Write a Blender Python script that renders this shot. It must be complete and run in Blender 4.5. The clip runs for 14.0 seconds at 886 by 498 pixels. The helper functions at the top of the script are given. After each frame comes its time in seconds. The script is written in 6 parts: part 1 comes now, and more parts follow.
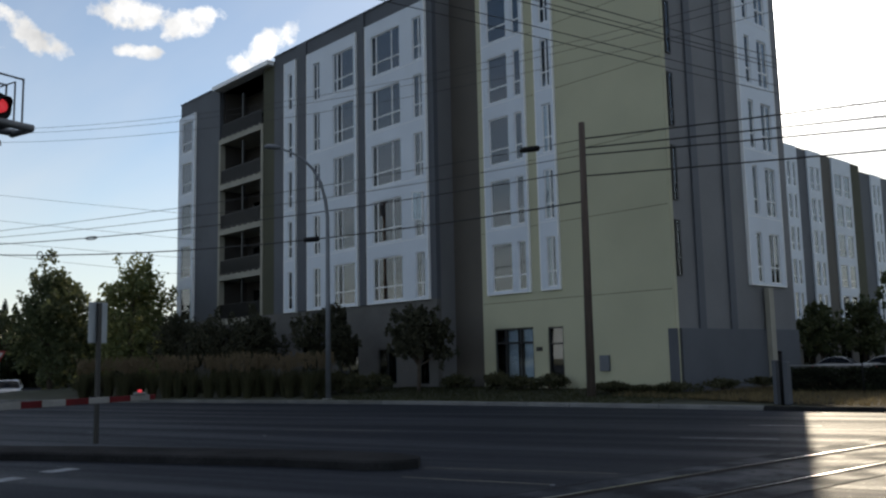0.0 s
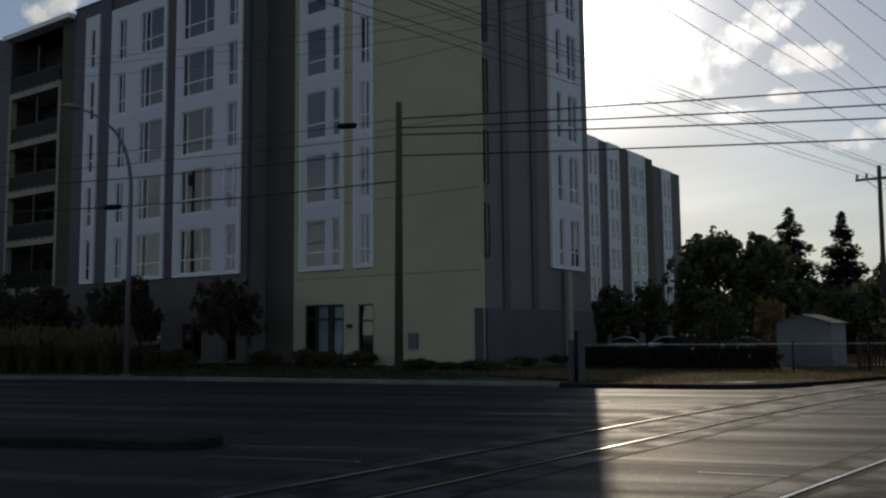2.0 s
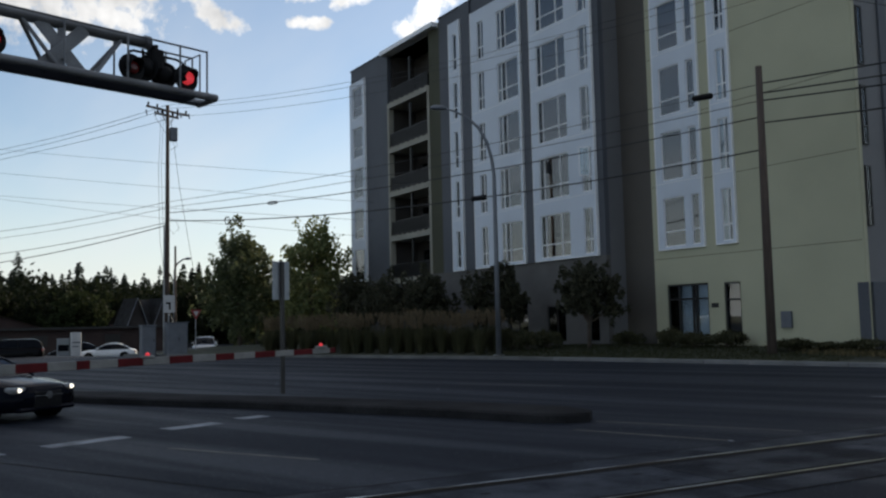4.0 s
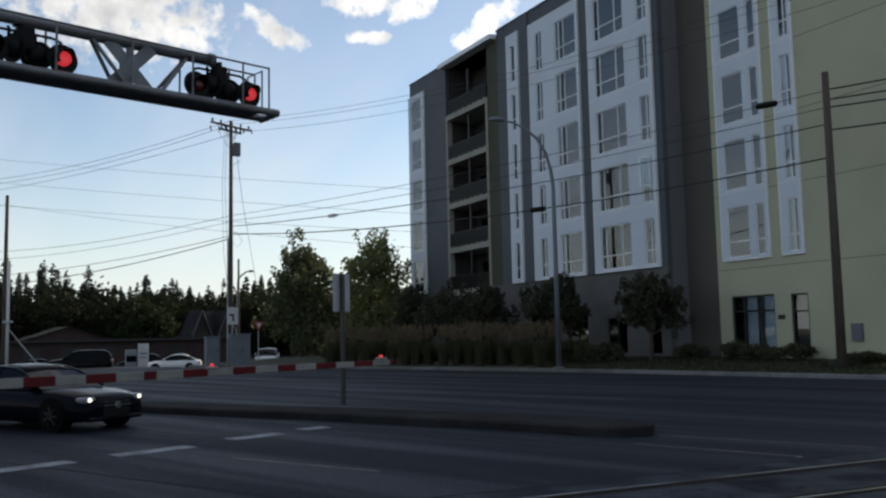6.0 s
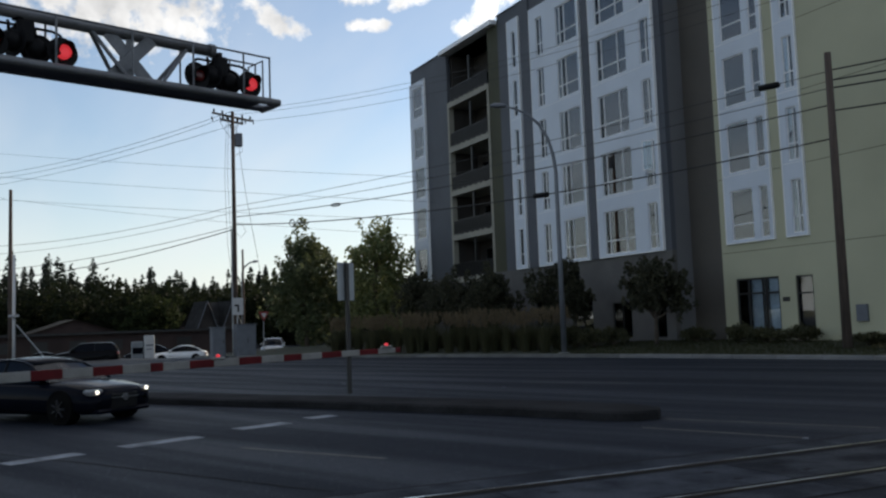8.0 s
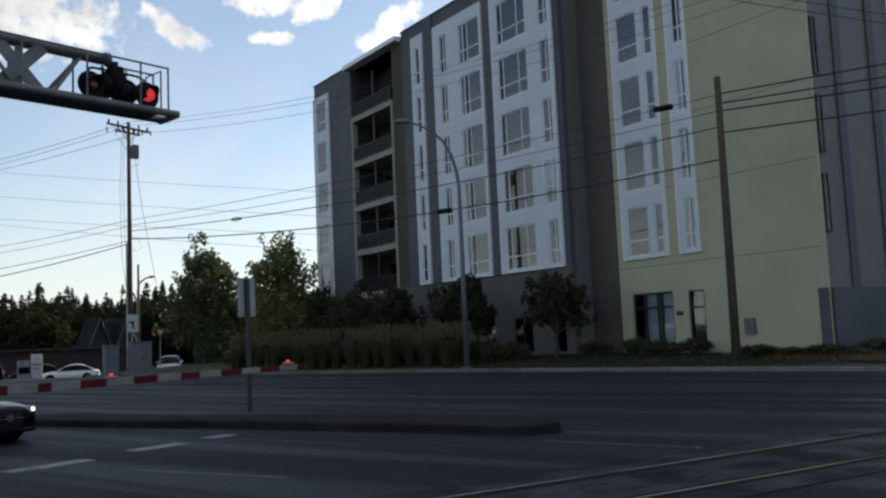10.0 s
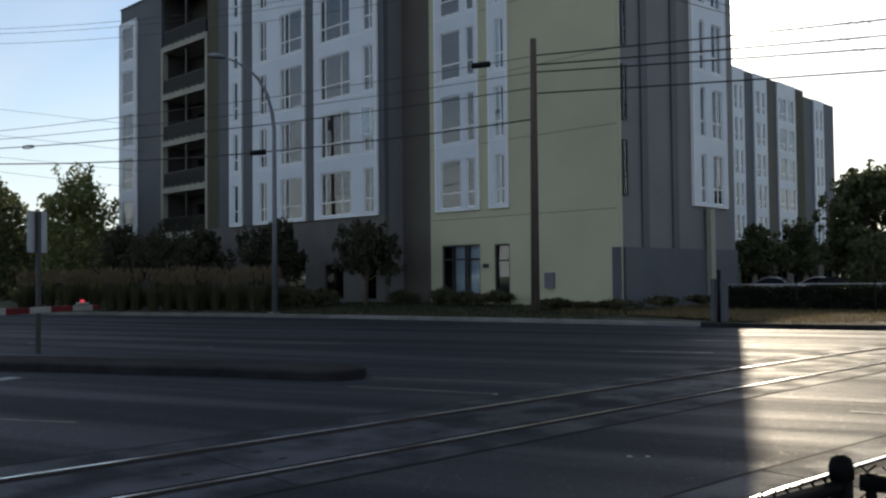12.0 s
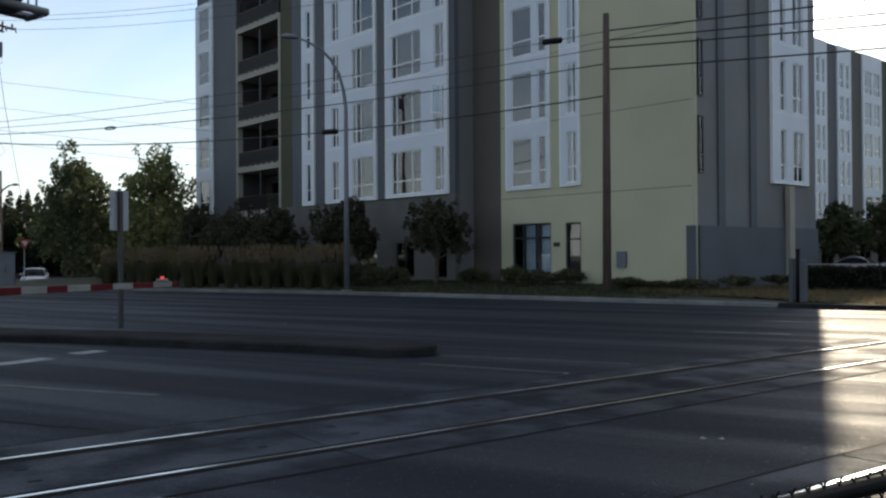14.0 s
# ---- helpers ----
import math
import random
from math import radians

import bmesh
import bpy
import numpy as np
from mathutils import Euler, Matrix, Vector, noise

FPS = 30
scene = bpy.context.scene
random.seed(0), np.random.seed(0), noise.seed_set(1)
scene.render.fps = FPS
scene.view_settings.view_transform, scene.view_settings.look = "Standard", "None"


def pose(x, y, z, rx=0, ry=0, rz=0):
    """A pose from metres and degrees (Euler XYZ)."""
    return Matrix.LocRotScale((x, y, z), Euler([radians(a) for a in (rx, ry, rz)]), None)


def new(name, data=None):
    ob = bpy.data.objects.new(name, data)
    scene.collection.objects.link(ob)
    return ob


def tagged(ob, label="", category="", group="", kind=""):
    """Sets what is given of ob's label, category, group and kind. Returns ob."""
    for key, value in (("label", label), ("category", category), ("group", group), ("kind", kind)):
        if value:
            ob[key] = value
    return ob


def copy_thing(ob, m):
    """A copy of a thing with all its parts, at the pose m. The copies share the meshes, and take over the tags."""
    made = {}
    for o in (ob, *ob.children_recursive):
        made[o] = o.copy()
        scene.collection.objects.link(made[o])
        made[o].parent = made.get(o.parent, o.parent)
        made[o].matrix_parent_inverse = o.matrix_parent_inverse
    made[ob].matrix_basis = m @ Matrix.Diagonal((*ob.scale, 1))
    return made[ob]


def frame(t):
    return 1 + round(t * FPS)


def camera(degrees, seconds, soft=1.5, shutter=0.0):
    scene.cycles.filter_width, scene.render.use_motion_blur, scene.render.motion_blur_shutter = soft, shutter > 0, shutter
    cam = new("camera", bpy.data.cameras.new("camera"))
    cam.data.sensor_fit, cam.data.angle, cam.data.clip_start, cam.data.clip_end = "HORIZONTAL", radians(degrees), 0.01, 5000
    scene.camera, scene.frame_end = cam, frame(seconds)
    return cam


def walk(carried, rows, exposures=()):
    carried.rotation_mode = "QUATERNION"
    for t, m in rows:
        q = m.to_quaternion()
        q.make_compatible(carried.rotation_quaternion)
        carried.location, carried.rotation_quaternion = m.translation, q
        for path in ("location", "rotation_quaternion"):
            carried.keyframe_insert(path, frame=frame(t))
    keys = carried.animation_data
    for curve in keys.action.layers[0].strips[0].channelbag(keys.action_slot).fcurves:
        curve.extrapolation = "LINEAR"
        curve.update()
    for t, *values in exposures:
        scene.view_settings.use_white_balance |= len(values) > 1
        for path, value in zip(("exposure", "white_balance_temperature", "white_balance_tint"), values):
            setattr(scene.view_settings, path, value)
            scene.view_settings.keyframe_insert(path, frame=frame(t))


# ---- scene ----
cam = camera(53.3, 14.0, soft=2.3)
PATH = [
    (0, pose(0, 0, 1.88, 97.11, 1.21, 47.80)),
    (0.5, pose(0, 0, 1.9, 95.54, 2.04, 33.15)),
    (1, pose(0, 0, 1.9, 95.00, 1.44, 29.42)),
    (1.5, pose(0, 0, 1.9, 95.24, 0.85, 33.96)),
    (2, pose(0, 0, 1.9, 95.42, 0.52, 35.56)),
    (2.5, pose(0, 0, 1.9, 95.27, -0.16, 36.27)),
    (3, pose(0, 0, 1.88, 95.14, -0.23, 41.12)),
    (3.5, pose(0, 0, 1.84, 94.57, 0.48, 49.73)),
    (4, pose(0, 0, 1.8, 94.69, 1.31, 58.71)),
    (4.2, pose(0, 0, 1.8, 94.91, 1.10, 60.21)),
    (6.5, pose(0, 0, 1.8, 95.37, 1.34, 62.69)),
    (7, pose(0, 0, 1.8, 94.20, 2.21, 62.50)),
    (9.3, pose(0, 0, 1.8, 95.96, 1.67, 63.11)),
    (9.5, pose(0, 0, 1.8, 96.21, 1.92, 61.36)),
    (10, pose(0, 0, 1.8, 95.48, 2.52, 56.62)),
    (10.5, pose(0, 0, 1.8, 94.15, 2.94, 51.46)),
    (11, pose(0, 0, 1.8, 93.35, 2.54, 48.87)),
    (11.5, pose(0, 0, 1.8, 93.32, 2.35, 47.70)),
    (12, pose(0, 0, 1.8, 91.74, 0.58, 44.37)),
    (12.5, pose(0, 0, 1.8, 89.72, -0.97, 43.05)),
    (13, pose(0, 0, 1.8, 89.36, -0.32, 48.23)),
    (13.5, pose(0, 0, 1.8, 89.75, 0.92, 54.41)),
    (14, pose(0, 0, 1.8, 90.38, 0.40, 48.93)),
]
EXPOSURES = [(0.0, 0.42), (0.5, -0.38), (1.0, -0.62), (1.5, -0.65), (2.5, -0.52), (3.0, -0.02), (3.5, 0.32), (4.0, 0.44), (6.5, 0.5), (7.0, 0.48), (9.5, 0.56), (10.0, 0.55), (10.5, 0.34), (11.0, 0.42), (11.5, 0.54), (12.0, 0.58), (12.5, 0.54), (13.0, 0.64), (13.5, 0.74), (14.0, 0.8)]
walk(cam, PATH, EXPOSURES)

# ---- world, sun, light ----
SUN_AZ, SUN_EL = radians(-26.35), radians(20.0)      # azimuth clockwise from +y, elevation
SUN_DIR = Vector((math.sin(SUN_AZ) * math.cos(SUN_EL), math.cos(SUN_AZ) * math.cos(SUN_EL), math.sin(SUN_EL)))


CLOUDS = ((-83.5, 20.3, 6.5, 3.2, -8), (-78.6, 19.0, 1.8, 1.5, 0), (-73.4, 19.5, 2.1, 0.75, -28), (-67.4, 21.2, 2.4, 0.9, 0), (-64.0, 21.0, 2.0, 0.8, 20), (-67.2, 19.05, 1.5, 0.42, 0), (-59.3, 19.8, 2.4, 0.8, 35),
          (-15.9, 17.9, 3.3, 1.1, 26), (-12.5, 16.1, 2.1, 0.85, 0), (-13.8, 14.1, 1.1, 0.5, 5), (-17.0, 13.3, 1.9, 0.5, 0), (-5.8, 11.6, 4.4, 0.85, 7), (-3.2, 14.2, 0.5, 0.3, 0), (-20.5, 16.2, 2.6, 2.2, 0))


def build_world():
    world = bpy.data.worlds.new("sky")
    scene.world = world
    world.use_nodes = True
    nt = world.node_tree
    nt.nodes.clear()
    N, L = nt.nodes.new, nt.links.new
    out, bg = N("ShaderNodeOutputWorld"), N("ShaderNodeBackground")
    sky = N("ShaderNodeTexSky")
    sky.sky_type, sky.sun_disc = "NISHITA", False
    sky.sun_elevation, sky.sun_rotation = SUN_EL, SUN_AZ
    sky.air_density, sky.dust_density, sky.ozone_density = 1.0, 0.5, 2.2
    tc = N("ShaderNodeTexCoord")
    sep = N("ShaderNodeSeparateXYZ")
    L(tc.outputs["Generated"], sep.inputs[0])

    def mth(op, a, b=None, clamp=False):
        n = N("ShaderNodeMath")
        n.operation, n.use_clamp = op, clamp
        for i, v in enumerate((a, b)):
            if v is None:
                continue
            if isinstance(v, (int, float)):
                n.inputs[i].default_value = v
            else:
                L(v, n.inputs[i])
        return n.outputs[0]
    up = mth("ADD", mth("MAXIMUM", sep.outputs[2], 0.0), 0.16)
    flat = N("ShaderNodeCombineXYZ")
    L(mth("DIVIDE", sep.outputs[0], up), flat.inputs[0])
    L(mth("DIVIDE", sep.outputs[1], up), flat.inputs[1])
    flat.inputs[2].default_value = 4.3
    noise_a = N("ShaderNodeTexNoise")
    noise_a.inputs["Scale"].default_value, noise_a.inputs["Detail"].default_value = 3.4, 9.0
    noise_a.inputs["Roughness"].default_value = 0.56
    L(flat.outputs[0], noise_a.inputs["Vector"])
    # cumulus groups low in the sky, each an uneven drift of cloud: azimuth, elevation, half sizes, lean (degrees)
    noise_c = N("ShaderNodeTexNoise")
    noise_c.inputs["Scale"].default_value, noise_c.inputs["Detail"].default_value = 48.0, 8.0
    noise_c.inputs["Roughness"].default_value = 0.6
    L(tc.outputs["Generated"], noise_c.inputs["Vector"])
    az = mth("MULTIPLY", mth("ARCTAN2", sep.outputs[0], sep.outputs[1]), 57.2958)
    el = mth("MULTIPLY", mth("ARCSINE", sep.outputs[2]), 57.2958)
    drift = None
    for a0, e0, ra, re, lean in CLOUDS:
        da, de = mth("SUBTRACT", az, a0), mth("SUBTRACT", el, e0)
        c_, s_ = math.cos(radians(lean)), math.sin(radians(lean))
        u = mth("DIVIDE", mth("ADD", mth("MULTIPLY", da, c_), mth("MULTIPLY", de, s_)), ra)
        v = mth("DIVIDE", mth("SUBTRACT", mth("MULTIPLY", de, c_), mth("MULTIPLY", da, s_)), re)
        body = mth("SUBTRACT", 1.0, mth("ADD", mth("MULTIPLY", u, u), mth("MULTIPLY", v, v)))
        drift = body if drift is None else mth("MAXIMUM", drift, body)
    ragged = mth("ADD", mth("MAXIMUM", drift, -3.0), mth("MULTIPLY", mth("SUBTRACT", noise_c.outputs["Fac"], 0.5), 4.8))
    near_mask = mth("MULTIPLY", mth("ADD", ragged, 0.3), 1.0, True)
    # higher up the cover goes on at random
    high = mth("MULTIPLY", mth("SUBTRACT", sep.outputs[2], 0.42), 8.0, True)
    spread = mth("MULTIPLY", mth("MULTIPLY", mth("SUBTRACT", noise_a.outputs["Fac"], 0.512), 16.0, True), high)
    # thin high haze, stretched
    noise_b = N("ShaderNodeTexNoise")
    noise_b.inputs["Scale"].default_value, noise_b.inputs["Detail"].default_value = 0.7, 5.0
    squash = N("ShaderNodeMapping")
    squash.inputs["Scale"].default_value = (1.0, 3.0, 1.0)
    L(flat.outputs[0], squash.inputs[0])
    L(squash.outputs[0], noise_b.inputs["Vector"])
    # forward scattering round the sun
    dot = N("ShaderNodeVectorMath")
    dot.operation = "DOT_PRODUCT"
    L(tc.outputs["Generated"], dot.inputs[0])
    dot.inputs[1].default_value = SUN_DIR
    near = mth("MAXIMUM", dot.outputs["Value"], 0.0)
    wide = mth("MULTIPLY", mth("POWER", near, 40.0), 0.4)
    tight = mth("MULTIPLY", mth("POWER", near, 350.0), 70.0)
    glow = mth("ADD", wide, tight)
    # cloud brightness: brighter towards the sun
    puff = N("ShaderNodeTexNoise")
    puff.inputs["Scale"].default_value, puff.inputs["Detail"].default_value = 34.0, 5.0
    L(tc.outputs["Generated"], puff.inputs["Vector"])
    relief = mth("ADD", mth("MULTIPLY", puff.outputs["Fac"], 1.1), 0.42)
    c_val = mth("MULTIPLY", mth("ADD", mth("MULTIPLY", mth("POWER", near, 8.0), 12.0), 6.4), relief)
    cloud = N("ShaderNodeCombineColor")
    for i, k in enumerate((1.0, 0.98, 0.95)):
        L(mth("MULTIPLY", c_val, k), cloud.inputs[i])
    mask = mth("MULTIPLY", mth("MAXIMUM", near_mask, spread), 0.9)
    haze = mth("MULTIPLY", mth("SUBTRACT", noise_b.outputs["Fac"], 0.32, True), 0.95, True)
    mixh, mixc, addg = N("ShaderNodeMix"), N("ShaderNodeMix"), N("ShaderNodeMix")
    for m in (mixh, mixc, addg):
        m.data_type = "RGBA"
    L(haze, mixh.inputs[0])
    L(sky.outputs[0], mixh.inputs[6])
    mixh.inputs[7].default_value = (6.1, 6.25, 6.45, 1)
    low = mth("SUBTRACT", 1.0, mth("MULTIPLY", mth("MAXIMUM", sep.outputs[2], 0.0), 2.9), True)
    mixl = N("ShaderNodeMix")
    mixl.data_type = "RGBA"
    L(mth("MULTIPLY", mth("MULTIPLY", low, low), 0.85), mixl.inputs[0])
    L(mixh.outputs[2], mixl.inputs[6])
    mixl.inputs[7].default_value = (6.45, 6.75, 6.7, 1)
    L(mask, mixc.inputs[0])
    L(mixl.outputs[2], mixc.inputs[6])
    L(cloud.outputs[0], mixc.inputs[7])
    addg.blend_type = "ADD"
    addg.inputs[0].default_value = 1.0
    gl = N("ShaderNodeCombineColor")
    for i, k in enumerate((1.0, 0.96, 0.88)):
        L(mth("MULTIPLY", glow, k), gl.inputs[i])
    L(mixc.outputs[2], addg.inputs[6])
    L(gl.outputs[0], addg.inputs[7])
    L(addg.outputs[2], bg.inputs["Color"])
    bg.inputs["Strength"].default_value = 0.098
    L(bg.outputs[0], out.inputs["Surface"])


build_world()
sun_data = bpy.data.lights.new("sun", "SUN")
sun_data.energy, sun_data.angle, sun_data.color = 3.0, radians(0.53), (1.0, 0.85, 0.63)
sun = new("sun", sun_data)
sun.matrix_world = Matrix.Translation((0, 0, 60)) @ SUN_DIR.to_track_quat("Z", "Y").to_matrix().to_4x4()

# ---- materials ----


def material(name, color, rough=0.7, metal=0.0, var=0.15, scale=3.0, fine=40.0, bump=0.15, spec=0.5, tint=None, rand=0.0, stretch=(1, 1, 1), sheet=0.0, turn=None, gloss=None, glint=False):
    """Principled with variation at two scales: large stains and fine grain with bump."""
    m = bpy.data.materials.new(name)
    m.use_nodes = True
    nt = m.node_tree
    N, L = nt.nodes.new, nt.links.new
    p = nt.nodes["Principled BSDF"]
    p.inputs["Roughness"].default_value, p.inputs["Metallic"].default_value = rough, metal
    p.inputs["Specular IOR Level"].default_value = spec
    tc, mp = N("ShaderNodeTexCoord"), N("ShaderNodeMapping")
    mp.inputs["Scale"].default_value = stretch
    geo = N("ShaderNodeNewGeometry")
    if turn is None:
        L(geo.outputs["Position"], mp.inputs[0])
    else:
        vr = N("ShaderNodeVectorRotate")
        vr.rotation_type = "Z_AXIS"
        vr.inputs["Angle"].default_value = radians(-turn)
        L(geo.outputs["Position"], vr.inputs[0])
        L(vr.outputs[0], mp.inputs[0])
    big, small = N("ShaderNodeTexNoise"), N("ShaderNodeTexNoise")
    big.inputs["Scale"].default_value, big.inputs["Detail"].default_value = scale, 4
    small.inputs["Scale"].default_value, small.inputs["Detail"].default_value = fine, 3
    L(mp.outputs[0], big.inputs["Vector"])
    L(geo.outputs["Position"] if turn is not None else mp.outputs[0], small.inputs["Vector"])
    mix1, mix2 = N("ShaderNodeMix"), N("ShaderNodeMix")
    for mx in (mix1, mix2):
        mx.data_type = "RGBA"
    dark = [c * (1 - var) for c in color]
    lite = [min(1, c * (1 + var)) for c in (tint or color)]
    mix1.inputs[6].default_value, mix1.inputs[7].default_value = (*dark, 1), (*lite, 1)
    r = N("ShaderNodeMapRange")
    r.inputs[1].default_value, r.inputs[2].default_value = 0.3, 0.7
    L(big.outputs["Fac"], r.inputs[0])
    L(r.outputs[0], mix1.inputs[0])
    mix2.blend_type = "OVERLAY"
    mix2.inputs[0].default_value = min(1, var * 2)
    L(mix1.outputs[2], mix2.inputs[6])
    L(small.outputs["Fac"], mix2.inputs[7])
    col = mix2.outputs[2]
    if rand:
        info, hsv = N("ShaderNodeObjectInfo"), N("ShaderNodeHueSaturation")
        rr = N("ShaderNodeMapRange")
        rr.inputs[3].default_value, rr.inputs[4].default_value = 1 - rand, 1 + rand
        L(info.outputs["Random"], rr.inputs[0])
        L(rr.outputs[0], hsv.inputs["Value"])
        L(col, hsv.inputs["Color"])
        col = hsv.outputs[0]
    L(col, p.inputs["Base Color"])
    if bump:
        b = N("ShaderNodeBump")
        b.inputs["Strength"].default_value, b.inputs["Distance"].default_value = bump, 0.02
        L(small.outputs["Fac"], b.inputs["Height"])
        L(b.outputs[0], p.inputs["Normal"])
    if sheet:
        rg = N("ShaderNodeMapRange")
        rg.inputs[1].default_value, rg.inputs[2].default_value = 0.40, 0.60
        rg.inputs[3].default_value, rg.inputs[4].default_value = rough + sheet, rough - sheet
        L(big.outputs["Fac"], rg.inputs[0])
        L(rg.outputs[0], p.inputs["Roughness"])
    if gloss:
        rs = N("ShaderNodeMapRange")
        rs.inputs[1].default_value, rs.inputs[2].default_value = 0.40, 0.60
        rs.inputs[3].default_value, rs.inputs[4].default_value = gloss
        L(big.outputs["Fac"], rs.inputs[0])
        level = rs.outputs[0]
        if glint:
            # polished bits of aggregate
            vo, less, up, dn = N("ShaderNodeTexVoronoi"), N("ShaderNodeMath"), N("ShaderNodeMath"), N("ShaderNodeMath")
            vo.inputs["Scale"].default_value = 15.0
            L(geo.outputs["Position"], vo.inputs["Vector"])
            less.operation, less.inputs[1].default_value = "LESS_THAN", 0.13
            L(vo.outputs["Distance"], less.inputs[0])
            up.operation, up.inputs[1].default_value = "MULTIPLY_ADD", 0.22
            L(less.outputs[0], up.inputs[0])
            L(level, up.inputs[2])
            level = up.outputs[0]
            dn.operation, dn.inputs[1].default_value = "MULTIPLY_ADD", -0.22
            L(less.outputs[0], dn.inputs[0])
            L(rg.outputs[0], dn.inputs[2])
            L(dn.outputs[0], p.inputs["Roughness"])
        L(level, p.inputs["Specular IOR Level"])
    return m


def leaf_material(name, color, warm, spec=0.3):
    m = bpy.data.materials.new(name)
    m.use_nodes = True
    nt = m.node_tree
    N, L = nt.nodes.new, nt.links.new
    p, out = nt.nodes["Principled BSDF"], nt.nodes["Material Output"]
    geo, mix = N("ShaderNodeNewGeometry"), N("ShaderNodeMix")
    mix.data_type = "RGBA"
    mix.inputs[6].default_value, mix.inputs[7].default_value = (*color, 1), (*warm, 1)
    L(geo.outputs["Random Per Island"], mix.inputs[0])
    L(mix.outputs[2], p.inputs["Base Color"])
    p.inputs["Roughness"].default_value = 0.6
    p.inputs["Specular IOR Level"].default_value = spec
    tr, ms = N("ShaderNodeBsdfTranslucent"), N("ShaderNodeMixShader")
    L(mix.outputs[2], tr.inputs["Color"])
    ms.inputs[0].default_value = 0.42
    L(p.outputs[0], ms.inputs[1])
    L(tr.outputs[0], ms.inputs[2])
    L(ms.outputs[0], out.inputs["Surface"])
    return m


def glass_material(name, tint, rough=0.02, ior=2.1):
    m = bpy.data.materials.new(name)
    m.use_nodes = True
    nt = m.node_tree
    N, L = nt.nodes.new, nt.links.new
    out = nt.nodes["Material Output"]
    nt.nodes.remove(nt.nodes["Principled BSDF"])
    tr, gl, ms, fr = N("ShaderNodeBsdfTransparent"), N("ShaderNodeBsdfGlossy"), N("ShaderNodeMixShader"), N("ShaderNodeFresnel")
    tr.inputs["Color"].default_value = (*tint, 1)
    gl.inputs["Roughness"].default_value = rough
    gl.inputs["Color"].default_value = (0.95, 0.97, 1, 1) if ior > 1.43 else (0.38, 0.41, 0.47, 1)
    fr.inputs["IOR"].default_value = ior
    L(fr.outputs[0], ms.inputs[0])
    L(tr.outputs[0], ms.inputs[1])
    L(gl.outputs[0], ms.inputs[2])
    L(ms.outputs[0], out.inputs["Surface"])
    return m


def glow_material(name, color, strength):
    m = bpy.data.materials.new(name)
    m.use_nodes = True
    p = m.node_tree.nodes["Principled BSDF"]
    p.inputs["Base Color"].default_value = (*color, 1)
    p.inputs["Emission Color"].default_value = (*color, 1)
    p.inputs["Emission Strength"].default_value = strength
    return m


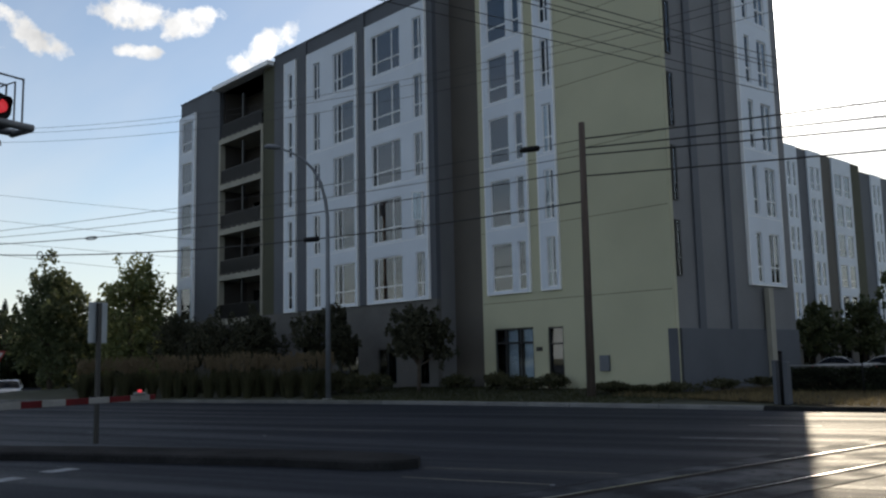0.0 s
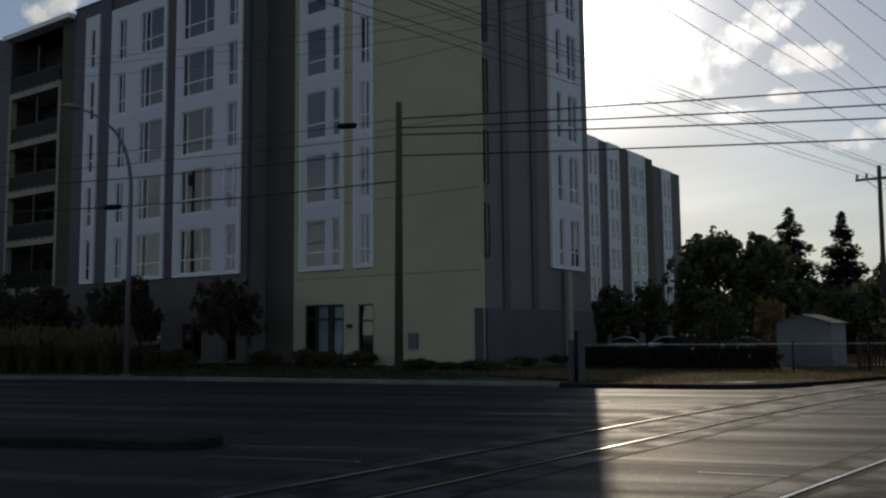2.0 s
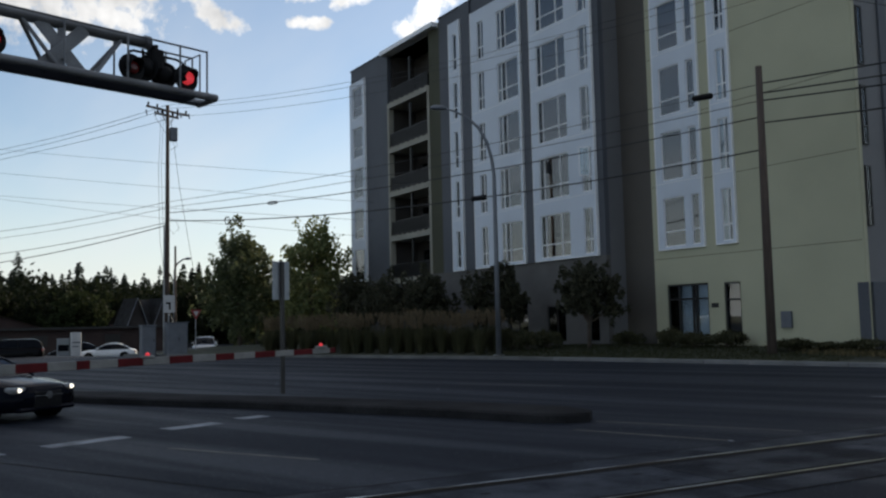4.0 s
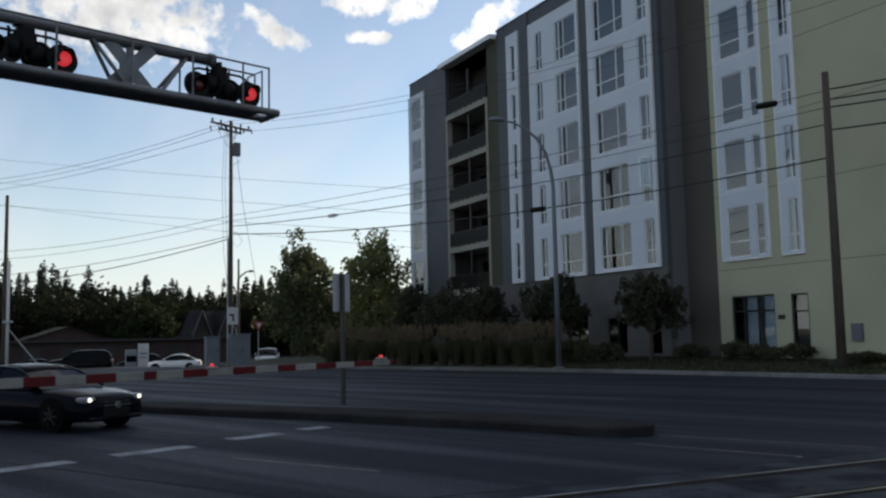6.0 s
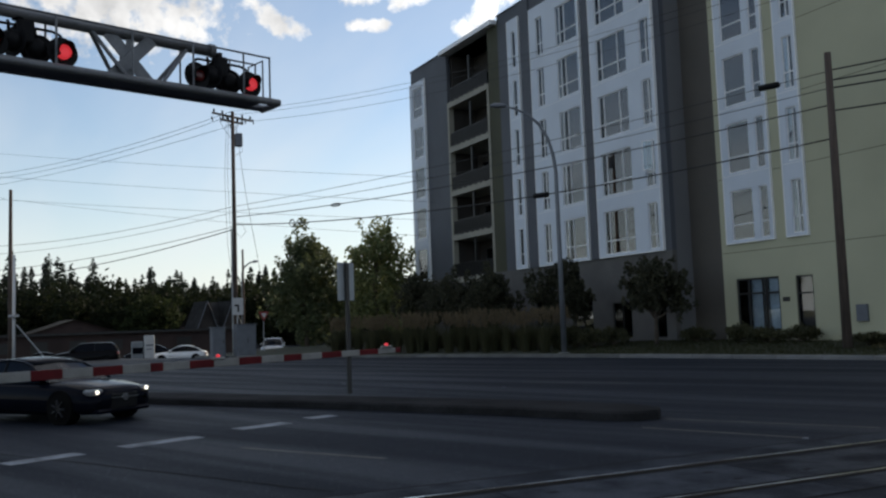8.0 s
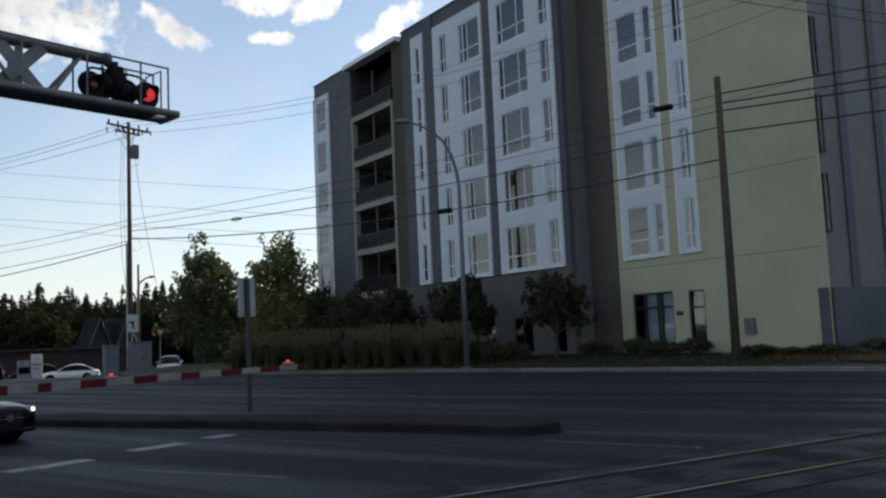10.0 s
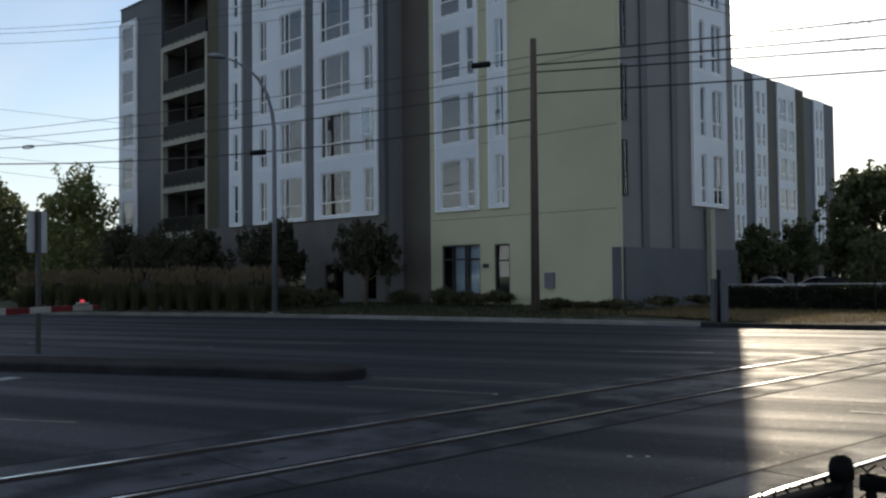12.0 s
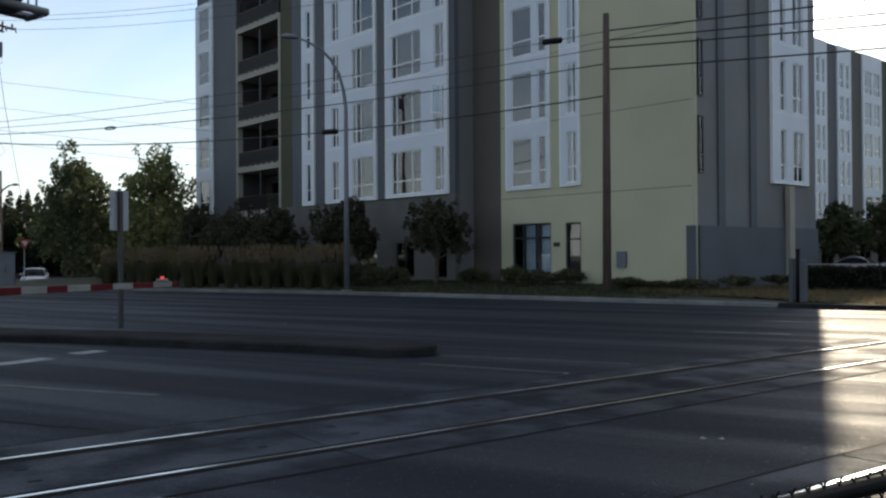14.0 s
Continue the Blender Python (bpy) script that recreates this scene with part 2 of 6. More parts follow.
M = dict(
    # the blue of skylit shade is put into the asphalt's base colour
    asphalt=material("asphalt", (0.0168, 0.0206, 0.0290), 0.66, var=0.18, scale=0.9, fine=40, bump=0.6, spec=0.1, sheet=0.06, stretch=(0.06, 1, 1), turn=20, gloss=(0.055, 0.10), glint=True),
    concrete=material("concrete", (0.30, 0.29, 0.27), 0.75, var=0.2, scale=0.8, fine=30, bump=0.25),
    # near-black blue base colour, close to the asphalt
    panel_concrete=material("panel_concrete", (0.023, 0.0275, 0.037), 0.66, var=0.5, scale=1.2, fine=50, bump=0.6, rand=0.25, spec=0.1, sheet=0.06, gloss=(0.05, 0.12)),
    near_black_ground=material("near_black_ground", (0.008, 0.008, 0.008), 0.9, var=0.3, scale=1.0, fine=40, bump=0.5, spec=0.03),
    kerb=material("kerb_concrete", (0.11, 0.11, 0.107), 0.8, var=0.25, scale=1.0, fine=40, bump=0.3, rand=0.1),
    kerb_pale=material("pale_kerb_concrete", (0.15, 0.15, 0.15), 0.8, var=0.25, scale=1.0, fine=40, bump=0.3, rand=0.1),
    lamp_glass=material("headlamp_glass", (0.16, 0.165, 0.17), 0.15, var=0.1, bump=0),
    dark_kerb=material("near_black_kerb", (0.022, 0.022, 0.023), 0.9, var=0.35, scale=1.2, fine=30, bump=0.4, rand=0.1, spec=0.04),
    steel=material("rail_steel", (0.72, 0.72, 0.72), 0.2, 1.0, var=0.1, scale=2, fine=80, bump=0.04),
    rust=material("rail_rust", (0.03, 0.022, 0.018), 0.8, 0.3, var=0.3, scale=4, fine=60, bump=0.4),
    rubber=material("flangeway_rubber", (0.005, 0.005, 0.005), 0.9, var=0.3, spec=0.15),
    paint_yellow=material("faded_yellow_paint", (0.055, 0.053, 0.044), 0.7, var=0.6, scale=2.5, fine=30, bump=0.2),
    paint_white=material("road_paint", (0.15, 0.165, 0.185), 0.7, var=0.7, scale=2.5, fine=30, bump=0.2),
    earth=material("earth", (0.12, 0.10, 0.07), 0.95, var=0.35, scale=0.3, fine=12, bump=0.5, tint=(0.10, 0.11, 0.05)),
    lawn=material("lawn_soil", (0.03, 0.034, 0.018), 0.95, var=0.4, scale=0.6, fine=20, bump=0.6),
    dry=material("dry_verge", (0.05, 0.041, 0.026), 0.95, var=0.5, scale=1.5, fine=25, bump=0.6, spec=0.05),
    ballast=material("ballast", (0.17, 0.155, 0.14), 0.9, var=0.4, scale=6, fine=18, bump=0.9),
    # white board with the facade's blue shade tint mixed into its colour
    white=material("white_cement_board", (0.56, 0.605, 0.67), 0.55, var=0.05, scale=0.5, fine=30, bump=0.06),
    grey=material("grey_cement_board", (0.135, 0.135, 0.14), 0.65, var=0.1, scale=0.4, fine=25, bump=0.1),
    slate=material("dark_slate_board", (0.068, 0.074, 0.088), 0.65, var=0.12, scale=0.4, fine=25, bump=0.1),
    brown=material("brown_cement_board", (0.075, 0.066, 0.056), 0.7, var=0.12, scale=0.4, fine=25, bump=0.12),
    olive=material("olive_stucco", (0.052, 0.053, 0.03), 0.8, var=0.12, scale=0.5, fine=40, bump=0.2),
    stucco=material("lime_stucco", (0.415, 0.405, 0.285), 0.8, var=0.07, scale=0.35, fine=45, bump=0.25),
    base=material("ground_floor_block", (0.105, 0.099, 0.094), 0.8, var=0.15, scale=0.7, fine=25, bump=0.25),
    cream=material("cream_trim", (0.27, 0.255, 0.21), 0.7, var=0.1, scale=0.7, fine=30, bump=0.1),
    frame=material("white_vinyl_frame", (0.80, 0.80, 0.80), 0.4, var=0.04),
    dark_frame=material("dark_bronze_frame", (0.035, 0.034, 0.033), 0.45, 0.4, var=0.1),
    room=material("room_paint", (0.26, 0.255, 0.245), 0.9, var=0.08, scale=0.2),
    # sky reflection of the panes, painted as a bluish-white sheet behind them
    blind=material("window_sky_backing", (0.56, 0.62, 0.70), 0.8, var=0.05),
    roofing=material("roof_membrane", (0.30, 0.30, 0.30), 0.9, var=0.15),
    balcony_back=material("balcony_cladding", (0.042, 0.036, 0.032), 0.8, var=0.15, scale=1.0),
    glass=glass_material("window_glass", (0.62, 0.66, 0.68)),
    glass_clear=glass_material("door_glass", (0.9, 0.93, 0.94), ior=1.45),
    fence_black=material("black_vinyl_coat", (0.005, 0.005, 0.0055), 0.5, var=0.15, bump=0.05, spec=0.03),
    car_glass=glass_material("car_glass", (0.10, 0.11, 0.115), ior=1.42),
    galv=material("galvanised_steel", (0.36, 0.37, 0.38), 0.5, 0.6, var=0.15, scale=3, fine=30, bump=0.05),
    grey_pole=material("painted_pole", (0.13, 0.14, 0.16), 0.5, 0.3, var=0.1, scale=2),
    wood=material("creosote_wood", (0.075, 0.055, 0.045), 0.9, var=0.35, scale=2, fine=25, bump=0.5, stretch=(6, 6, 0.5)),
    cable=material("cable_black", (0.012, 0.012, 0.013), 0.6, var=0.1, bump=0),
    black=material("black_coat", (0.008, 0.008, 0.009), 0.6, var=0.15, bump=0.05, spec=0.12),
    truss=material("truss_galvanised", (0.15, 0.155, 0.165), 0.55, 0.4, var=0.2, scale=2, bump=0.08),
    red_tape=material("red_sheeting", (0.085, 0.008, 0.010), 0.6, var=0.2, bump=0.05, spec=0.15),
    white_tape=material("white_sheeting", (0.20, 0.195, 0.185), 0.55, var=0.15, bump=0.05, spec=0.2),
    red_lamp=glow_material("red_lamp", (0.85, 0.05, 0.065), 0.36),
    red_dim=material("red_lens_off", (0.10, 0.01, 0.01), 0.25, var=0.1, bump=0),
    head_lamp=glow_material("headlamp", (1.0, 0.93, 0.78), 1.3),
    sign_back=material("sign_aluminium", (0.25, 0.27, 0.29), 0.45, 0.5, var=0.08, bump=0.03),
    sign_white=material("sign_white", (0.5, 0.5, 0.5), 0.5, var=0.05, bump=0),
    sign_red=material("sign_red", (0.26, 0.03, 0.03), 0.5, var=0.05, bump=0),
    car_blue=material("dark_blue_car_paint", (0.004, 0.005, 0.009), 0.16, 0.0, var=0.1, bump=0, spec=0.045),
    car_white=material("white_car_paint", (0.72, 0.73, 0.74), 0.25, var=0.05, bump=0),
    car_black=material("black_car_paint", (0.003, 0.003, 0.004), 0.25, var=0.05, bump=0, spec=0.1),
    car_silver=material("silver_car_paint", (0.35, 0.36, 0.38), 0.25, 0.6, var=0.05, bump=0),
    tyre=material("tyre_rubber", (0.006, 0.006, 0.006), 0.9, var=0.2, bump=0.2, spec=0.04),
    alloy=material("alloy", (0.025, 0.025, 0.028), 0.4, 0.9, var=0.05, bump=0),
    chrome=material("chrome", (0.8, 0.8, 0.8), 0.12, 1.0, var=0.02, bump=0),
    cabinet=material("cabinet_grey", (0.125, 0.135, 0.155), 0.6, 0.2, var=0.1, bump=0.05),
    shed=material("shed_siding", (0.17, 0.18, 0.20), 0.7, var=0.12, scale=1.0, bump=0.1),
    shingle=material("roof_shingle", (0.035, 0.034, 0.033), 0.95, var=0.2, scale=1.5, bump=0.3),
    roof_pale=material("weathered_roof", (0.055, 0.055, 0.056), 0.95, var=0.25, scale=1.5, bump=0.3, spec=0.05),
    gable_board=material("gable_board", (0.045, 0.04, 0.038), 0.9, var=0.2, scale=1.0, bump=0.2, spec=0.1),
    brick_wall=material("far_brick", (0.036, 0.022, 0.019), 0.9, var=0.25, scale=0.8, bump=0.2),
    weathered_wood=material("weathered_wood", (0.075, 0.055, 0.038), 0.9, var=0.35, scale=2, fine=20, bump=0.4, spec=0.1, rand=0.25, stretch=(5, 5, 0.6)),
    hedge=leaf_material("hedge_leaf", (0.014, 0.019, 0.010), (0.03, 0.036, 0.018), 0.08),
    leaf_l=leaf_material("pale_leaf", (0.022, 0.03, 0.013), (0.042, 0.052, 0.022), 0.05),
    bark=material("bark", (0.09, 0.07, 0.055), 0.95, var=0.3, scale=4, fine=30, bump=0.6),
    leaf_a=leaf_material("leaf_green", (0.09, 0.115, 0.045), (0.24, 0.25, 0.10)),
    leaf_b=leaf_material("leaf_dark", (0.055, 0.072, 0.036), (0.12, 0.135, 0.062)),
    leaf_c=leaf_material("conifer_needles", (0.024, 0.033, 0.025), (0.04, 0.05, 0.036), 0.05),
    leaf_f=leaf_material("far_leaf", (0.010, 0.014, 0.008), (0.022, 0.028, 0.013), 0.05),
    leaf_o=leaf_material("leaf_orange", (0.24, 0.14, 0.06), (0.20, 0.17, 0.07)),
    leaf_s=leaf_material("street_tree_leaf", (0.042, 0.044, 0.03), (0.075, 0.074, 0.046), 0.15),
    plume=leaf_material("grass_plume", (0.13, 0.10, 0.06), (0.20, 0.155, 0.095)),
    shrub=leaf_material("shrub_leaf", (0.045, 0.05, 0.026), (0.09, 0.085, 0.042)),
    straw=leaf_material("dry_grass", (0.12, 0.092, 0.048), (0.20, 0.16, 0.085), 0.1),
    turf=leaf_material("grass_blade", (0.025, 0.032, 0.014), (0.06, 0.058, 0.026), 0.1),
)

# ---- helpers for meshes ----


def link(name, verts, faces, mat, parent=None, label="", smooth=False):
    me = bpy.data.meshes.new(name)
    me.from_pydata([tuple(v) for v in verts], [], faces)
    me.update()
    if mat:
        me.materials.append(mat)
    if smooth:
        me.polygons.foreach_set("use_smooth", [True] * len(me.polygons))
    ob = new(name, me)
    ob.parent = parent
    if label:
        ob["label"] = label
    return ob


def part(name, bm, mat, parent=None, label="", smooth=False):
    me = bpy.data.meshes.new(name)
    bm.to_mesh(me)
    bm.free()
    me.materials.append(mat)
    if smooth:
        me.polygons.foreach_set("use_smooth", [True] * len(me.polygons))
    ob = new(name, me)
    ob.parent = parent
    if label:
        ob["label"] = label
    return ob


def thing(name, label, category, at=(0, 0, 0), rz=0.0, group=""):
    ob = new(name)
    ob.empty_display_size = 0.3
    ob.matrix_world = pose(*at, 0, 0, rz)
    return tagged(ob, label, category, group)


def box(bm, x0, x1, y0, y1, z0, z1):
    v = [bm.verts.new(c) for c in ((x0, y0, z0), (x1, y0, z0), (x1, y1, z0), (x0, y1, z0), (x0, y0, z1), (x1, y0, z1), (x1, y1, z1), (x0, y1, z1))]
    for f in ((0, 3, 2, 1), (4, 5, 6, 7), (0, 1, 5, 4), (1, 2, 6, 5), (2, 3, 7, 6), (3, 0, 4, 7)):
        bm.faces.new([v[i] for i in f])
    return v


def boxes(*specs):
    bm = bmesh.new()
    for s in specs:
        box(bm, *s)
    return bm


def rbox(x0, x1, y0, y1, z0, z1, r=0.02, seg=2):
    bm = boxes((x0, x1, y0, y1, z0, z1))
    bmesh.ops.bevel(bm, geom=bm.edges[:], offset=r, segments=seg, affect="EDGES", profile=0.5)
    return bm


def tube(bm, pts, radii, n=8, caps=True):
    """A tube along points with a radius at each."""
    rings = []
    for i, p in enumerate(pts):
        p = Vector(p)
        a, b = Vector(pts[max(0, i - 1)]), Vector(pts[min(len(pts) - 1, i + 1)])
        d = (b - a).normalized()
        u = d.cross(Vector((0, 0, 1)) if abs(d.z) < 0.95 else Vector((1, 0, 0))).normalized()
        w = d.cross(u)
        r = radii[i] if isinstance(radii, (list, tuple)) else radii
        rings.append([bm.verts.new(p + r * (math.cos(2 * math.pi * k / n) * u + math.sin(2 * math.pi * k / n) * w)) for k in range(n)])
    for q, s in zip(rings, rings[1:]):
        for k in range(n):
            bm.faces.new((q[k], q[(k + 1) % n], s[(k + 1) % n], s[k]))
    if caps:
        bm.faces.new(rings[0][::-1])
        bm.faces.new(rings[-1])
    return bm


def tubes(*specs, n=8):
    bm = bmesh.new()
    for pts, r in specs:
        tube(bm, pts, r, n)
    bmesh.ops.recalc_face_normals(bm, faces=bm.faces[:])
    return bm


def sheet(name, outline, z, mat, label="", kind="structure", category=""):
    """A flat polygon; outline of (x, y) or (x, y, z)."""
    verts = [(p[0], p[1], p[2] if len(p) > 2 else z) for p in outline]
    bm = bmesh.new()
    f = bm.faces.new([bm.verts.new(v) for v in verts])
    f.normal_update()
    if f.normal.z < 0:
        f.normal_flip()
    bmesh.ops.triangulate(bm, faces=[f])
    ob = part(name, bm, mat)
    return tagged(ob, label, category, kind=kind)


def lerp(a, b, s):
    return a + (b - a) * s


def resample(line, step):
    """Points at even steps along a polyline in the plane."""
    pts = [Vector((p[0], p[1], 0)) for p in line]
    out, carry = [pts[0].copy()], 0.0
    for a, b in zip(pts, pts[1:]):
        d = (b - a).length
        s = step - carry
        while s <= d:
            out.append(a.lerp(b, s / d))
            s += step
        carry = d - (s - step)
    return out


def smooth_line(line, n=6):
    """Catmull-Rom through the points."""
    pts = [Vector((p[0], p[1], 0)) for p in line]
    out = []
    for i in range(len(pts) - 1):
        p0, p1, p2, p3 = pts[max(i - 1, 0)], pts[i], pts[i + 1], pts[min(i + 2, len(pts) - 1)]
        for k in range(n):
            t = k / n
            out.append(0.5 * ((2 * p1) + (p2 - p0) * t + (2 * p0 - 5 * p1 + 4 * p2 - p3) * t * t + (3 * p1 - p0 - 3 * p2 + p3) * t ** 3))
    out.append(pts[-1])
    return out


def offset_line(pts, d):
    out = []
    for i, p in enumerate(pts):
        a, b = pts[max(0, i - 1)], pts[min(len(pts) - 1, i + 1)]
        t = (b - a).normalized()
        out.append(p + Vector((t.y, -t.x, 0)) * d)      # to the right of travel for d > 0
    return out

# ---- ground, road, rails ----
gx = [(-900, -0.8), (-150, -0.8), (-74, -0.8), (-62, -0.03), (900, -0.03)]
ground = tagged(link("ground", [(x, y, z) for y in (-900, 900) for x, z in gx], [(i, i + 1, i + 6, i + 5) for i in range(4)], M["earth"]), "bare earth and rough grass reaching the horizon", kind="structure")
FAR_KERB = [(-150, -26), (-95, -2.5), (-60, 12.6), (-41.6, 20.2), (-32.5, 23.5), (-24, 25.6), (-17, 26.9), (-12, 27.9), (-8.5, 29.4), (-6.8, 33)]
kerb_line = smooth_line(FAR_KERB, 8)
road = sheet("road", [(p.x, p.y) for p in kerb_line] + [(-4.5, 36.5), (4, 36.5), (14, 41), (90, 75), (110, 40), (60, -80), (-150, -90)], 0.0, M["asphalt"],
             "worn dark asphalt road with patches and cracks")

RAIL_A = smooth_line([(-9.0, -14), (-8.72, -3), (-8.47, 2.2), (-8.25, 5.4), (-8.02, 9.2), (-7.65, 15.3), (-7.15, 21.5), (-6.25, 28.9), (-4.4, 39.4), (-1.0, 55), (5, 78), (14, 110)], 8)
RAIL_C = smooth_line([(-3.9, -14), (-3.55, -3), (-3.36, 3), (-3.22, 6.2), (-2.95, 9.1), (-2.55, 12.6), (-1.42, 21.7), (-0.2, 31), (1.6, 42), (5, 57), (11, 80), (20, 112)], 8)


def sweep(name, pts, profile, mat, parent, label=""):
    """A profile of (side, height) carried along a line in the plane."""
    left = [offset_line(pts, s) for s, _ in profile]
    verts, faces, n = [], [], len(profile)
    for i in range(len(pts)):
        for k, (_, h) in enumerate(profile):
            q = left[k][i]
            verts.append((q.x, q.y, h))
    for i in range(len(pts) - 1):
        for k in range(n - 1):
            a = i * n + k
            faces.append((a, a + n, a + n + 1, a + 1))
    return link(name, verts, faces, mat, parent, label)


def railway(line, label):
    track = thing("railway_track", label, "railway track")
    for side in (0.0, 1.435):
        c = offset_line(line, side)
        sweep("rail_head", c, [(-0.034, 0.004), (-0.034, 0.016), (-0.024, 0.022), (0.024, 0.022), (0.034, 0.016), (0.034, 0.004)], M["rust"], track, "brown rusted rail head")
        sweep("running_band", c, [(-0.026, 0.0235), (0.026, 0.0235)], M["steel"], track, "polished steel running band")
        inner = 1 if side == 0 else -1
        sweep("flangeway", offset_line(line, side + inner * 0.095), [(-0.06, 0.0085), (0.06, 0.0085)], M["rubber"], track, "dark rubber flangeway gap")
        sweep("flangeway", offset_line(line, side - inner * 0.06), [(-0.026, 0.0085), (0.026, 0.0085)], M["rubber"], track, "dark rubber seal strip")
    return track


railway(RAIL_A, "light rail track set in concrete crossing panels")
railway(RAIL_C, "nearer light rail track set in concrete panels")

# crossing panels: three rows to a track, with open joints
crossing = tagged(new("crossing_surface"), "grey concrete crossing panels between and beside the rails", kind="structure")


SHARED = {}


def crossing_panels(line, s0, s1, length, start):
    pts = [p for p in resample(line, 0.25) if -8 < p.y < 37]
    a, b = offset_line(pts, s0), offset_line(pts, s1)
    step = int(length / 0.25)
    for i in range(start, len(pts) - 1, step):
        j = min(i + step, len(pts) - 1)
        if j - i < 3:
            continue
        g = 0.012
        mid = (i + j) // 2
        h = 0.004 + 0.003 * random.random()
        loop = []
        for row, rev in ((a, False), (b, True)):
            q = [row[i] + (row[i + 1] - row[i]).normalized() * g, row[mid], row[j] - (row[j] - row[j - 1]).normalized() * g]
            loop += q[::-1] if rev else q
        verts = [(p.x, p.y, h) for p in loop] + [(p.x, p.y, -0.02) for p in loop]
        n = len(loop)
        faces = [tuple(range(n))[::-1]] + [(k, (k + 1) % n, n + (k + 1) % n, n + k) for k in range(n)]
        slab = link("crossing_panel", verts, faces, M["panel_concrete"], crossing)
        if s1 - s0 > 1 and 1 < pts[mid].y < 22:
            for f in (0.3, 0.7):
                for e in (i + 2, j - 2):
                    q = a[e].lerp(b[e], f)
                    if "lift" not in SHARED:
                        SHARED["lift"] = part("lifting_socket", boxes((-0.05, 0.05, -0.03, 0.03, -0.02, 0.0012)), M["rubber"], slab)
                        socket = SHARED["lift"]
                    else:
                        socket = new("lifting_socket", SHARED["lift"].data)
                        socket.parent = slab
                    socket.matrix_world = pose(q.x, q.y, h, 0, 0, 80 + random.uniform(-8, 8))


for line in (RAIL_A, RAIL_C):
    crossing_panels(line, -0.62 if line is RAIL_A else -0.495, -0.09, 3.0, 2)
    crossing_panels(line, 0.12, 1.315, 3.0, 2)
    crossing_panels(line, 1.525, 2.05, 3.0, 2)
    sweep("joint_seam", offset_line([p for p in line if -9 < p.y < 38], (-0.645 if line is RAIL_A else -0.52)), [(-0.02, 0.005), (0.02, 0.005)], M["rubber"], crossing)
    sweep("joint_seam", offset_line([p for p in line if -9 < p.y < 38], 2.075), [(-0.02, 0.005), (0.02, 0.005)], M["rubber"], crossing)

# lawn rising from the kerb to the building
lawn_rows = []
for p in kerb_line:
    if p.y > 31:
        break
    if p.x < -60.5:
        continue
    far_y = max(p.y + 4, 42.0 if p.x > -20 else 33.0)
    lawn_rows.append((p, far_y))
verts, faces = [], []
for p, fy in lawn_rows:
    for s, h in ((0.16, 0.13), (1.4, 0.16), (3.2, 0.24), (5.5, 0.40), (9.0, 0.44)):
        y = p.y + s
        verts.append((p.x - 0.25 * s, y, h if p.x < -19 else min(h * 0.62, 0.092)))
    verts.append((p.x - 2.5, p.y + 60, 0.44 if p.x < -19 else 0.092))
for i in range(len(lawn_rows) - 1):
    for k in range(5):
        a = i * 6 + k
        faces.append((a, a + 1, a + 7, a + 6))
lawn = tagged(link("lawn", verts, [f[::-1] for f in faces], M["lawn"], smooth=True), "dark planted bank of soil and rough lawn", kind="structure")


def lawn_height(x, y):
    k = min(range(len(kerb_line)), key=lambda i: abs(kerb_line[i].x - x))
    s = y - kerb_line[k].y
    hs = [(0.16, 0.13), (1.4, 0.16), (3.2, 0.24), (5.5, 0.40), (9.0, 0.44), (60, 0.44)]
    m = 1 if x < -19 else 0.62
    if s <= 0.16:
        return 0.0
    for (a, ha), (b, hb) in zip(hs, hs[1:]):
        if s <= b:
            return m * lerp(ha, hb, (s - a) / (b - a))
    return 0.44 * m


sheet("car_park", [(-60.9, 12.3, 0.003), (-74, 6.6, -0.75), (-150, -25.9, -0.75), (-150, 70, -0.75), (-74, 70, -0.75), (-62, 70, 0.0)], 0.003, M["asphalt"], "dark asphalt of the side street and car park")
# kerb stones along the far side
kerb = tagged(new("kerb"), "pale concrete kerb along the far side of the road", kind="structure")
kp = [p for p in resample(kerb_line, 1.8) if p.x > -62]
for a, b in zip(kp, kp[1:]):
    d = (b - a)
    # three tones along x: grey, slightly paler, then near-black
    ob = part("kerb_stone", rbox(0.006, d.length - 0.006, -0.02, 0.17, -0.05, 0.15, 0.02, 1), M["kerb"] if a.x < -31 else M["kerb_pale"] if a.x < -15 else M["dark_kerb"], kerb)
    ob.matrix_local = Matrix.Translation(a) @ Matrix.Rotation(math.atan2(d.y, d.x), 4, "Z")

# median island with a rounded nose
ISL_N = [(-60, -12.6), (-40, -3.6), (-22.6, 5.75), (-19.9, 7.4), (-17.2, 8.8), (-14.8, 10.0), (-13.1, 10.65)]
isl_top = smooth_line(ISL_N, 4)
isl_bot = [p + Vector((0.62, -1.25, 0)) for p in isl_top]
nose = [Vector((-12.35, 10.6, 0)), Vector((-11.95, 10.2, 0)), Vector((-12.05, 9.75, 0))]
loop = isl_top + nose + isl_bot[::-1]
bm = bmesh.new()
low = [bm.verts.new((p.x, p.y, -0.02)) for p in loop]
cen = sum(loop, Vector()) / len(loop)
mid = [bm.verts.new((p.x, p.y, 0.13)) for p in loop]
half = len(isl_top)


def inset(i, amount):
    p = loop[i]
    j = len(loop) - 1 - i
    q = loop[j]
    d = (q - p)
    return p + d.normalized() * min(amount, d.length * 0.4)


